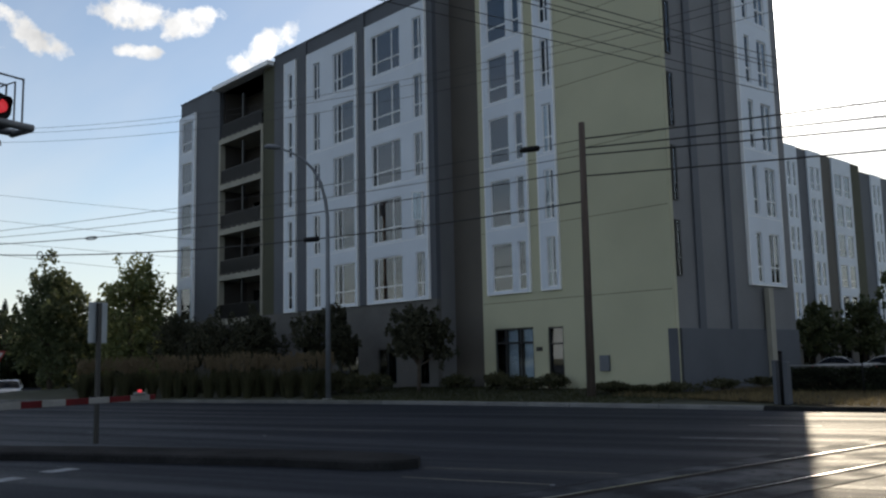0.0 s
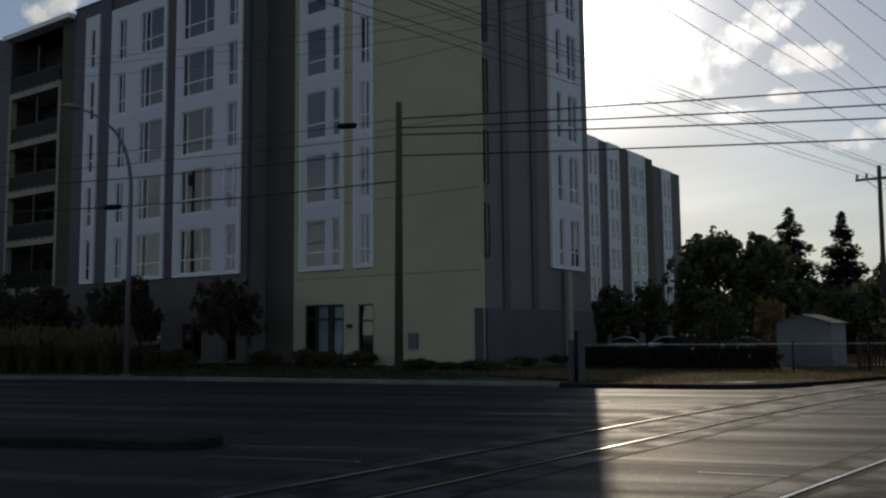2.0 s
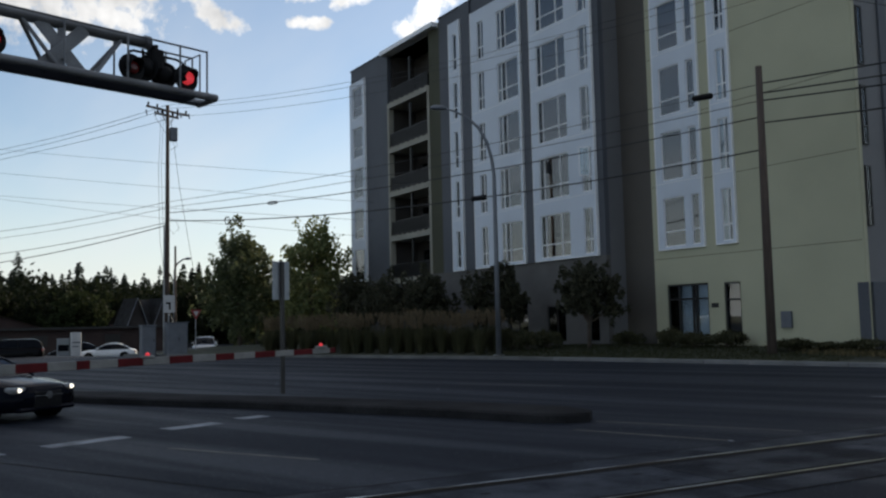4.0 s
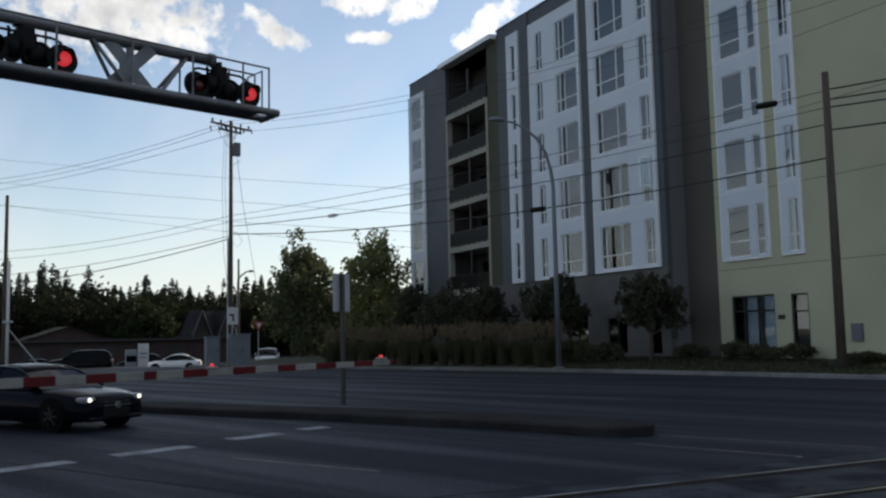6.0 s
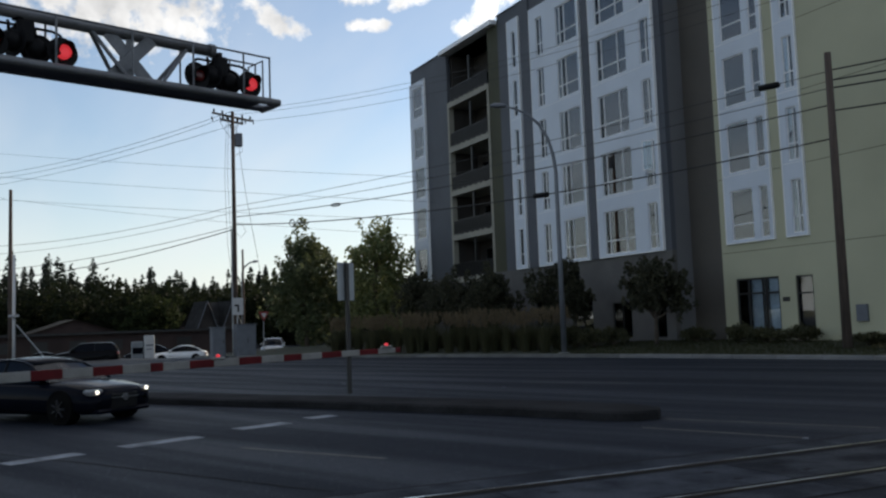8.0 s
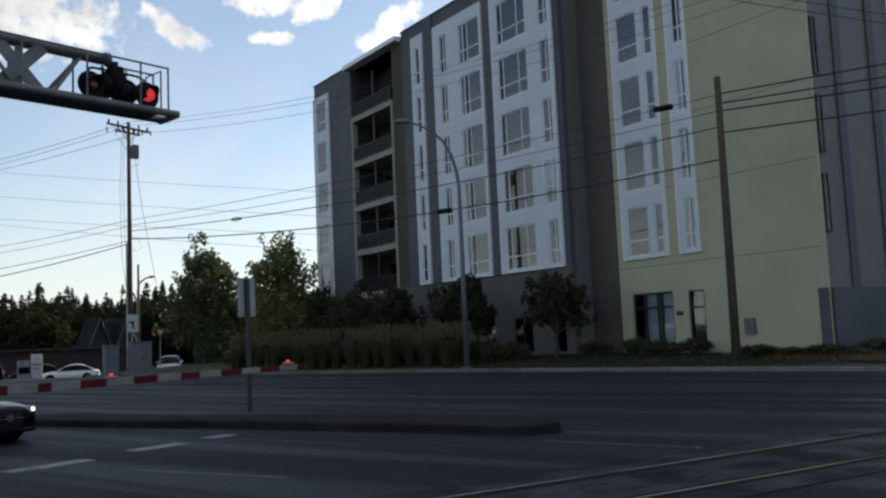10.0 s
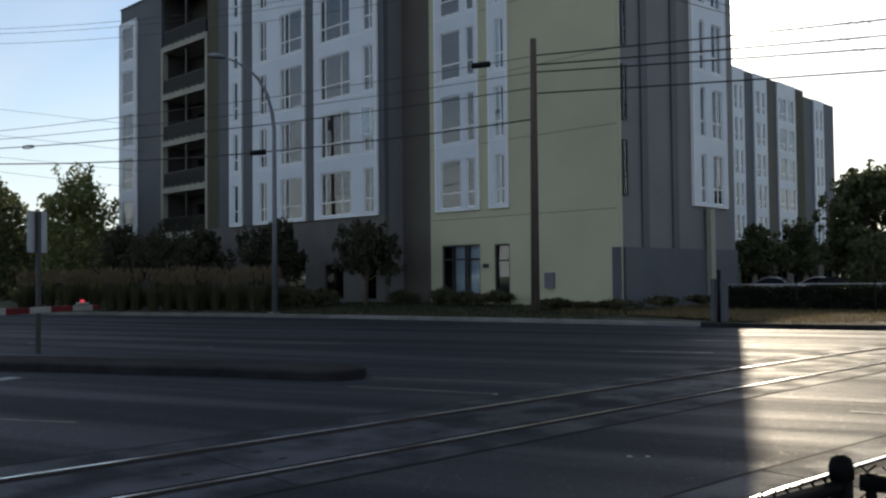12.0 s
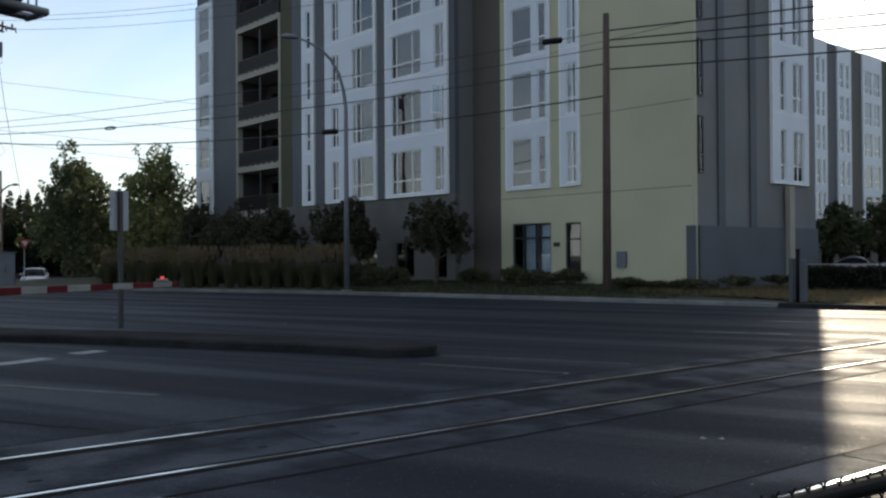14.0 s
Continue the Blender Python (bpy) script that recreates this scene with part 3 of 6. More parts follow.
top = [bm.verts.new((*inset(i, 0.05).xy, 0.165)) for i in range(len(loop))]
flat = [bm.verts.new((*inset(i, 0.2).xy, 0.17)) for i in range(len(loop))]
for r0, r1 in ((low, mid), (mid, top), (top, flat)):
    for i in range(len(loop)):
        k = (i + 1) % len(loop)
        bm.faces.new((r0[i], r0[k], r1[k], r1[i]))
f = bm.faces.new(flat)
bmesh.ops.triangulate(bm, faces=[f])
bmesh.ops.recalc_face_normals(bm, faces=bm.faces[:])
tagged(part("median_island", bm, M["dark_kerb"]), "raised near-black concrete median with rounded nose", kind="structure")

# road paint
paint = tagged(new("road_marking"), "worn white road paint", kind="structure")


def stripe(pts, width, name="paint_line", mat="paint_white"):
    line = [Vector((p[0], p[1], 0)) for p in pts]
    sweep(name, line, [(-width / 2, 0.005), (width / 2, 0.005)], M[mat], paint)


for a, b in (((-14.3, 0.2), (-14.75, 1.25)), ((-15.05, 1.9), (-15.55, 3.2)), ((-16.15, 4.0), (-16.5, 5.05)), ((-16.95, 5.6), (-17.1, 6.2)), ((-13.2, -2.2), (-13.7, -1.1))):
    stripe([a, b], 0.42)
stripe([(-26.6, 4.1), (-25.4, 5.3), (-24.2, 6.4)], 0.22)
stripe([(-21.7, 13.6), (-18.8, 15.15)], 0.14, mat="paint_yellow")
stripe([(-11.95, 10.35), (-8.85, 11.75)], 0.1, mat="paint_yellow")
stripe([(-11.3, 9.3), (-8.85, 10.15)], 0.1, mat="paint_yellow")
stripe([(-13.6, 3.43), (-11.1, 4.75)], 0.1, mat="paint_yellow")


def worn_stripe(pts, width, keep=0.75, step=0.07):
    """A stripe of which traffic has left ragged flakes: an uneven ribbon with breaks in it."""
    line = resample(pts, step)
    sides = [(random.uniform(0.1, 0.5) * width, random.uniform(0.1, 0.5) * width) for _ in line]
    left = [(offset_line(line, a)[i], offset_line(line, -b)[i]) for i, (a, b) in enumerate(sides)]
    verts, faces = [], []
    for i in range(len(line) - 1):
        if random.random() > keep:
            continue
        (a, b), (c, d) = left[i], left[i + 1]
        n = len(verts)
        verts += [(q.x, q.y, 0.0055) for q in (a, b, d, c)]
        faces.append((n, n + 1, n + 2, n + 3))
    link("worn_paint", verts, faces, M["paint_white"], paint)


worn_stripe([(-6.95, 2.3), (-6.69, 2.5), (-6.45, 2.66), (-6.17, 2.82)], 0.17, 0.9)
worn_stripe([(-6.1, 2.86), (-5.89, 2.96), (-5.57, 3.14)], 0.1, 0.6)
worn_stripe([(-8.0, 0.4), (-7.6, 0.75), (-7.25, 1.05)], 0.12, 0.6)
stripe([(-12.0, 21.6), (-10.4, 22.3)], 0.14)
stripe([(-4.26, 11.84), (-2.91, 12.17)], 0.07)
for i in range(6):
    stripe([(-11.5 + 3.2 * i, 17.6 + 1.5 * i), (-9.6 + 3.2 * i, 18.5 + 1.5 * i)], 0.12)
# tar seams and cracks
cracks = tagged(new("tar_seam"), "dark tar seams across the asphalt", kind="structure")
for pts in ([(-60, -22), (-30, -7), (-12, 2.0), (-9.2, 3.4)], [(-40, 8), (-25, 14.5), (-9, 22)], [(-6, 12.2), (-3.5, 13.0), (-2.9, 13.1)], [(-5.3, 14.5), (-3, 15.7)], [(-4.6, 17.6), (-2.4, 19.0)]):
    line = resample(pts, 0.35)
    for p in line:
        p += Vector((random.uniform(-0.03, 0.03), random.uniform(-0.03, 0.03), 0))
    sweep("seam", line, [(-0.018, 0.0045), (0.018, 0.0045)], M["rubber"], cracks)
# lane reflectors
for x, y in ((-8.8, 10.1), (-20.4, 12.2), (-26, 9.8)):
    bm = rbox(-0.035, 0.035, -0.035, 0.035, 0.0, 0.018, 0.005, 1)
    st = tagged(part("road_stud", bm, M["cabinet"]), "small pale reflective stud glued to the asphalt", "road stud", "studs on the road")
    st.location = (x, y, 0.0)
# a bit of crumpled litter on the asphalt
for x, y, s in ((-4.81, 7.52, 0.035), (-4.68, 7.63, 0.03), (-3.6, 6.3, 0.015)):
    bm = bmesh.new()
    bmesh.ops.create_icosphere(bm, subdivisions=2, radius=s)
    for v in bm.verts:
        v.co *= random.uniform(0.6, 1.1)
        v.co.z = max(0, v.co.z * 0.4)
    tagged(part("litter", bm, M["cream"]), "crumpled scrap of pale paper on the road", "litter").location = (x, y, 0.004)

# dry verge and ballast past the road
sheet("verge", [(-22, 31.6, 0.28), (-12, 28.4, 0.1), (-8.7, 30.1, 0.1), (-7.4, 33, 0.1), (-5.6, 39.5, 0.1), (-2.5, 62, 0.12), (-25, 70, 0.3)], 0.1, M["dry"], "verge of dry yellow grass", category="verge")
sheet("track_bed", [(-5.4, 36.6, 0.006), (3.8, 36.6, 0.006), (10, 60, 0.006), (26, 112, 0.006), (12, 112, 0.006), (-2.3, 62, 0.006)], 0.0, M["ballast"], "grey crushed stone track bed")

# patch of ground coloured near-black, laid just above the verge
sheet("driveway", [(-8.9, 29.6, 0.104), (-7.2, 33, 0.104), (-5.5, 39.2, 0.104), (-8.4, 39.2, 0.104), (-9.3, 35.5, 0.104)], 0.104, M["near_black_ground"], "near-black patch of ground beside the track", category="driveway")
sheet("kerb_ramp", [(-11.0, 30.6, 0.108), (-9.4, 30.9, 0.108), (-8.9, 32.6, 0.108), (-10.9, 32.2, 0.108)], 0.108, M["concrete"], "pale concrete kerb ramp", category="ramp")

# ---- apartment building ----
D, E, SIDE = 30.5, 31.8, -20.7       # front planes and the end wall
FLOORS = [5.05 + 3.24 * k for k in range(5)]
ROOF = 22.25
block = thing("apartment_building", "six-storey apartment block in grey, white and lime-yellow cladding", "building")


def front(u, d, z, plane):
    return (u, plane + d, z)


def side_wall(u, d, z, plane):
    return (plane - d, u, z)


def wall(name, place, plane, u0, u1, z0, z1, mat, holes=(), proud=0.0, thick=0.3, parent=None, label=""):
    """A wall piece with real openings: u along the wall, d into it. holes: (u0, u1, z0, z1)."""
    us = sorted({u0, u1, *(h[i] for h in holes for i in (0, 1))})
    zs = sorted({z0, z1, *(h[i] for h in holes for i in (2, 3))})
    solid = {}
    for i in range(len(us) - 1):
        for j in range(len(zs) - 1):
            cu, cz = (us[i] + us[i + 1]) / 2, (zs[j] + zs[j + 1]) / 2
            solid[i, j] = not any(h[0] < cu < h[1] and h[2] < cz < h[3] for h in holes)
    verts, faces, index = [], [], {}

    def v(i, j, d):
        if (i, j, d) not in index:
            index[i, j, d] = len(verts)
            verts.append(place(us[i], d - proud if d == 0 else d, zs[j], plane))
        return index[i, j, d]
    for (i, j), s in solid.items():
        if not s:
            continue
        faces.append((v(i, j, 0), v(i + 1, j, 0), v(i + 1, j + 1, 0), v(i, j + 1, 0)))
        faces.append((v(i, j, thick), v(i, j + 1, thick), v(i + 1, j + 1, thick), v(i + 1, j, thick)))
        for di, dj, a, b in ((-1, 0, (i, j), (i, j + 1)), (1, 0, (i + 1, j + 1), (i + 1, j)), (0, -1, (i + 1, j), (i, j)), (0, 1, (i, j + 1), (i + 1, j + 1))):
            if not solid.get((i + di, j + dj), False):
                faces.append((v(*a, 0), v(*b, 0), v(*b, thick), v(*a, thick)))
    return link(name, verts, faces, mat, parent or block, label)


def bars(place, plane, specs, d0, d1):
    verts, faces = [], []
    for u0, u1, z0, z1 in specs:
        n = len(verts)
        for d in (d0, d1):
            verts += [place(u, d, z, plane) for u, z in ((u0, z0), (u1, z0), (u1, z1), (u0, z1))]
        faces += [tuple(n + q for q in f) for f in ((0, 1, 2, 3), (7, 6, 5, 4), (0, 4, 5, 1), (1, 5, 6, 2), (2, 6, 7, 3), (3, 7, 4, 0))]
    return verts, faces


def window(place, plane, hole, lights, transom=None, proud=0.0, mat="frame", name="window", sky_backings=True, w=0.055, clear=()):
    """A window in its opening: frame, panes between the mullions, sometimes a pale sheet for reflected sky."""
    u0, u1, z0, z1 = hole
    d0 = 0.05 - proud
    cuts = [u0 + w] + [x for u in sorted(lights) for x in (u - w / 2, u + w / 2)] + [u1 - w]
    lv = [z0 + w, transom - w / 2, transom + w / 2, z1 - w] if transom else [z0 + w, z1 - w]
    lights_open = [(a, b, c, d) for a, b in zip(cuts[::2], cuts[1::2]) for c, d in zip(lv[::2], lv[1::2])]
    win = wall(name, lambda u, d, z, pl: place(u, d + d0, z, pl), plane, u0, u1, z0, z1, M[mat], lights_open, 0.0, 0.07)
    edges = [u0] + sorted(lights) + [u1]
    for k, (a, b) in enumerate(zip(edges, edges[1:])):
        levels = [z0, transom, z1] if transom else [z0, z1]
        for c, d in zip(levels, levels[1:]):
            pv, pf = bars(place, plane, [(a + 0.01, b - 0.01, c + 0.01, d - 0.01)], d0 + 0.03, d0 + 0.038)
            pane = link("pane", pv, pf, M["glass_clear" if sky_backings == 2 or k in clear else "glass"], win)
            pane.visible_shadow = False
        drawn = random.random()
        # added pale sheet gives the pane the look of reflecting sky
        if k not in clear and k + 10 not in clear and (sky_backings == 2 or (sky_backings and drawn < 0.8)):
            drop = 0.96 if sky_backings == 2 else random.choice((0.6, 1.0, 1.0, 1.0, 1.0))
            bv, bf = bars(place, plane, [(a + 0.03, b - 0.03, z1 - (z1 - z0) * drop, z1)], d0 + 0.16, d0 + 0.17)
            link("blind", bv, bf, M["blind"], win, "pale bluish sheet behind the pane standing in for reflected sky")
    return win


def bay(place, plane, u0, u1, openings, z_top=21.3, proud=0.14, mat="white", z0=5.05):
    """A white bay with the same windows on each of five floors. openings: (u0, u1, lights, sill, head, transom, clear lights)."""
    holes, wins = [], []
    for k, f in enumerate(FLOORS):
        for a, b, lights, sill, head, tr, clear in openings:
            h = (a, b, f + sill, f + head)
            holes.append(h)
            wins.append((h, lights, f + tr if tr else None, clear))
    wall("bay", place, plane, u0, u1, z0, z_top, M[mat], holes, proud, 0.3, label="white bay of flat cement board panels")
    for h, lights, tr, clear in wins:
        window(place, plane, h, lights, tr, proud, clear=clear)
    # reveal trims between the storeys
    for f in FLOORS[1:]:
        jv, jf = bars(place, plane, [(u0 + 0.02, u1 - 0.02, f - 0.03, f)], -proud - 0.012, -proud + 0.01)
        link("panel_trim", jv, jf, M["frame"], block)
    for sp in ((u0 - 0.05, u0, z0 - 0.05, z_top), (u1, u1 + 0.05, z0 - 0.05, z_top), (u0, u1, z0 - 0.05, z0 - 0.002)):
        ev, ef = bars(place, plane, [sp], -proud - 0.02, 0.0)
        link("bay_edge_trim", ev, ef, M["frame"], block)


# front, from the far end to the near corner
ground_holes = [(-62.5, -60.9, 0.9, 3.3), (-58.5, -56.3, 0.9, 3.3), (-53.5, -51.5, 0.9, 3.3), (-46.6, -44.9, 0.95, 3.2), (-42.6, -40.8, 0.95, 3.2), (-39.0, -37.4, 0.6, 2.5), (-35.5, -34.7, 0.6, 2.6)]
wall("ground_floor_wall", front, D, -63.7, -34.0, 0.0, 5.0, M["base"], ground_holes, label="brown-grey ground floor wall")
for h in ground_holes:
    window(front, D, h, [(h[0] + h[1]) / 2] if h[1] - h[0] > 1 else [], 2.4 if h[3] > 3 else None, mat="dark_frame", sky_backings=False if h[0] < -40 else 2)
bay(front, D, -63.66, -61.1, [(-63.2, -61.5, [], 0.1, 2.5, 0.85, ())], 21.0)
wall("grey_wall", front, D, -63.7, -57.45, 5.0, 22.1, M["slate"], [(-63.66, -61.1, 5.05, 21.0)], label="dark grey cladding")
# balconies
wall("olive_wall", front, D, -51.3, -49.9, 5.0, 22.0, M["olive"], label="olive stucco strip")
BAL = [4.95, 8.1, 11.38, 14.66, 18.05]
pv, pf = bars(front, D, [(-57.45, -57.2, 5.0, 18.05), (-51.55, -51.3, 5.0, 18.05)], -0.06, 0.35)
link("balcony_post", pv, pf, M["cream"], block)
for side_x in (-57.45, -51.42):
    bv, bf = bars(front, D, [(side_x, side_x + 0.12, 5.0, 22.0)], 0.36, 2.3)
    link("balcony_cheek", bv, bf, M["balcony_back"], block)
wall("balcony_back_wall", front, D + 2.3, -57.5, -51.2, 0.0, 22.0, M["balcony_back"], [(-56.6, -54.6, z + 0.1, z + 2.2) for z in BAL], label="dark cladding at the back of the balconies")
for z in BAL:
    window(front, D + 2.3, (-56.6, -54.6, z + 0.1, z + 2.2), [-55.6], None, mat="dark_frame")
    sv, sf = bars(front, D, [(-57.2, -51.55, z - 0.38, z)], -0.08, 2.25)
    link("balcony_slab", sv, sf, M["cream"], block, "cream balcony edge beam")
    dv, df = bars(front, D, [(-54.35, -54.2, z, z + 2.85)], 0.1, 0.25)
    link("balcony_divider", dv, df, M["dark_frame"], block)
    rails = [(-57.15, -51.6, z + 1.02, z + 1.07), (-57.15, -51.6, z + 0.1, z + 0.14)]
    rails += [(-57.15 + 0.111 * i, -57.13 + 0.111 * i, z + 0.14, z + 1.02) for i in range(50)]
    rv, rf = bars(front, D, rails, 0.0, 0.03)
    link("balcony_railing", rv, rf, M["dark_frame"], block)
    mv, mf = bars(front, D, [(-57.15, -51.6, z + 0.15, z + 1.0)], 0.045, 0.055)
    link("railing_mesh", mv, mf, M["dark_frame"], block)
    for i in range(8):
        tv, tf = bars(front, D, [(-57.0 + 0.75 * i, -56.9 + 0.75 * i, z - 0.06, z + 0.08)], -0.1, 0.02)
        link("railing_bracket", tv, tf, M["cream"], block)
sv, sf = bars(front, D, [(-57.75, -50.0, 21.75, 22.05)], -0.5, 2.6)
link("balcony_roof", sv, sf, M["frame"], block, "thin white projecting roof edge")
# tall middle part
bay(front, D, -48.45, -47.2, [(-48.05, -47.55, [], 0.15, 2.55, 0.9, (0,))], 21.4)
bay(front, D, -45.8, -40.7, [(-45.15, -44.4, [-44.74], 0.1, 2.5, 0.85, (0,)), (-43.0, -40.9, [-42.6, -42.15], 0.1, 2.5, 0.85, (1,))], 21.3)
bay(front, D, -39.7, -34.5, [(-39.2, -36.6, [-38.74, -37.35], 0.1, 2.5, 0.85, (0,)), (-35.5, -34.75, [-35.0], 0.1, 2.5, 0.85, ())], 21.3)
holes = [(-48.45, -47.2, 5.05, 21.4), (-45.8, -40.7, 5.05, 21.3), (-39.7, -34.5, 5.05, 21.3)]
wall("grey_wall", front, D, -49.9, -34.0, 5.0, ROOF, M["slate"], holes, label="dark grey cladding")
rv, rf = bars(front, D, [(-40.5, -39.9, 5.0, ROOF), (-47.0, -46.0, 5.0, ROOF)], -0.1, 0.0)
link("pilaster", rv, rf, M["slate"], block)
# one casement standing open on the second floor of white bays
sash = wall("open_casement", lambda u, d, z, pl: (-34.84 - u * math.cos(radians(55)), D - 0.16 - u * math.sin(radians(55)) + d, z), 0, 0.0, 0.56, FLOORS[1] + 0.9, FLOORS[1] + 2.45, M["frame"], [(0.05, 0.51, FLOORS[1] + 0.95, FLOORS[1] + 2.4)], 0, 0.04, label="casement window standing open")
link("pane", *bars(lambda u, d, z, pl: (-34.84 - u * math.cos(radians(55)), D - 0.16 - u * math.sin(radians(55)) + d, z), 0, [(0.04, 0.52, FLOORS[1] + 0.94, FLOORS[1] + 2.41)], 0.015, 0.022), M["glass"], sash)
# return wall to the set-back part
wall("return_wall", side_wall, -34.0, D + 0.3, E + 0.3, 0.0, ROOF, M["grey"], label="grey return wall")
wall("brown_wall", front, E, -34.3, -31.95, 0.0, ROOF - 0.3, M["brown"], label="dark brown cladding strip")
door_holes = [(-31.16, -28.58, 0.45, 3.32), (-27.66, -26.72, 0.75, 3.28)]
bay_holes = [(-31.46, -28.6, 5.05, 21.3), (-27.85, -26.74, 5.05, 21.3)]
wall("lime_wall", front, E, -31.95, SIDE, 0.0, ROOF - 0.3, M["stucco"], door_holes + bay_holes, label="lime-yellow stucco wall")
bay(front, E, -31.46, -28.6, [(-31.1, -29.72, [], 0.1, 2.5, 0.85, (10,)), (-29.32, -28.8, [], 0.1, 2.5, 0.85, (10,))], 21.3, proud=0.1)
bay(front, E, -27.85, -26.74, [(-27.5, -26.9, [-27.15], 0.1, 2.5, 0.85, (0,))], 21.3, proud=0.1)
window(front, E, door_holes[0], [-30.45, -29.6, -29.38], 2.6, mat="dark_frame", name="entrance_door", sky_backings=2, w=0.08)
window(front, E, door_holes[1], [], 2.5, mat="dark_frame", sky_backings=False, w=0.08)
lv, lf = bars(front, E, [(-28.4, -28.02, 2.16, 2.36)], -0.03, 0.0)
link("wall_plaque", lv, lf, M["dark_frame"], block)
mv, mf = bars(front, E, [(-24.6, -24.1, 1.2, 1.9)], -0.12, 0.0)
link("meter_box", mv, mf, M["cabinet"], block)
jv, jf = bars(front, E, [(-31.9, -20.75, z - 0.012, z + 0.012) for z in (4.6, 8.2, 11.44, 14.68, 17.9)], -0.004, 0.002)
link("stucco_joint", jv, jf, M["olive"], block)
# end wall, seen at a steep angle
wall("end_wall", side_wall, SIDE, E + 0.3, 42.4, 0.0, ROOF - 0.3, M["grey"], [(38.1, 41.4, 5.05, 21.3)] + [(32.14, 32.5, f + 0.1, f + 2.5) for f in FLOORS], label="grey end wall")
for f in FLOORS:
    window(side_wall, SIDE, (32.14, 32.5, f + 0.1, f + 2.5), [], f + 0.85, 0.12, mat="dark_frame", clear=(0,))
bay(side_wall, SIDE, 38.1, 41.4, [(38.8, 39.3, [], 0.1, 2.5, 0.85, (0,)), (40.0, 41.0, [40.5], 0.1, 2.5, 0.85, (0,))], 21.3)
bv, bf = bars(side_wall, SIDE, [(32.1, 42.4, 0.0, 2.95)], -0.12, 0.0)
link("plinth", bv, bf, M["slate"], block, "dark slate plinth")
bv, bf = bars(front, E, [(SIDE - 0.32, SIDE + 0.12, 0.0, 2.95)], -0.06, -0.002)
link("plinth_return", bv, bf, M["slate"], block, "dark slate plinth end at the corner")
bv, bf = bars(side_wall, SIDE, [(E + 0.02, E + 0.16, 2.95, ROOF - 0.3)], -0.05, 0.0)
link("corner_trim", bv, bf, M["stucco"], block)
bv, bf = bars(side_wall, SIDE, [(39.2, 39.65, 0.0, 4.9)], -0.35, -0.12)
link("column", bv, bf, M["cream"], block, "pale column under the bay")
bv, bf = bars(side_wall, SIDE, [(33.6, 34.1, 2.95, 21.9), (36.2, 36.7, 2.95, 21.9)], -0.09, 0.0)
link("pilaster", bv, bf, M["slate"], block)
# rooms behind the glass, floors, roof, back
rv, rf = bars(front, 0.0, [(-63.4, SIDE - 0.4, 0.0, 21.9)], 36.4, 36.5)
link("room_wall", rv, rf, M["room"], block)
fs = []
for x in (-60.5, -50.2, -46.5, -43.7, -40.2, -36.2, -33.2, -28.3, -25.0):
    fs.append((x, x + 0.12, 0.1, 21.8))
rv, rf = bars(front, 0.0, fs, 33.2, 36.4)
link("room_partition", rv, rf, M["room"], block)
for z in [0.42] + FLOORS + [21.4]:
    sv, sf = bars(front, 0.0, [(-63.4, SIDE - 0.31, z - 0.3, z - 0.06)], E + 1.31, 42.0)
    link("floor_slab", sv, sf, M["room"], block)
    sv, sf = bars(front, 0.0, [(-49.9, -34.4, z - 0.3, z - 0.06)], D + 0.31, E + 1.3)
    link("floor_slab", sv, sf, M["room"], block)
    sv, sf = bars(front, 0.0, [(-34.3, SIDE - 0.31, z - 0.3, z - 0.06)], E + 0.31, E + 1.3)
    link("floor_slab", sv, sf, M["room"], block)
rv, rf = bars(front, 0.0, [(-63.7, SIDE - 0.3, 0.0, 21.9)], 42.1, 42.4)
link("back_wall", rv, rf, M["grey"], block)
rv, rf = bars(side_wall, -63.4, [(D + 0.3, 42.1, 0.0, 22.0)], 0.0, 0.3)
link("far_end_wall", rv, rf, M["slate"], block)
rv, rf = bars(front, 0.0, [(-63.6, -34.4, 21.75, 21.9)], D + 0.31, 42.05)
link("roof", rv, rf, M["roofing"], block)
rv, rf = bars(front, 0.0, [(-34.35, SIDE - 0.31, 21.7, 21.85)], E + 0.31, 42.05)
link("roof", rv, rf, M["roofing"], block)
pv, pf = bars(front, D, [(-63.75, -57.4, 22.1, 22.18), (-49.95, -33.95, ROOF, ROOF + 0.08)], -0.06, 0.34)
link("parapet_cap", pv, pf, M["dark_frame"], block)
pv, pf = bars(front, E, [(-33.9, SIDE + 0.05, ROOF - 0.3, ROOF - 0.2)], -0.06, 0.34)
link("parapet_cap", pv, pf, M["dark_frame"], block)
pv, pf = bars(side_wall, SIDE, [(E + 0.35, 42.4, ROOF - 0.3, ROOF - 0.2)], -0.06, 0.34)
link("parapet_cap", pv, pf, M["dark_frame"], block)

# rear wing along the side street
wing_parent = block
W = -40.0
block = thing("apartment_wing", "rear apartment wing in white, grey and tan vertical bands", "building")
bands = [(60, 81.5, "grey", 22.2), (81.5, 84.2, "white", 22.2), (84.2, 86.4, "slate", 22.2), (86.4, 89.4, "white", 22.2), (89.4, 92.0, "brown", 22.2), (92.0, 96.6, "white", 22.2), (96.6, 99.2, "olive", 22.2),
         (99.2, 101.8, "slate", 21.6), (101.8, 104.6, "white", 21.6), (104.6, 108.0, "slate", 21.6)]
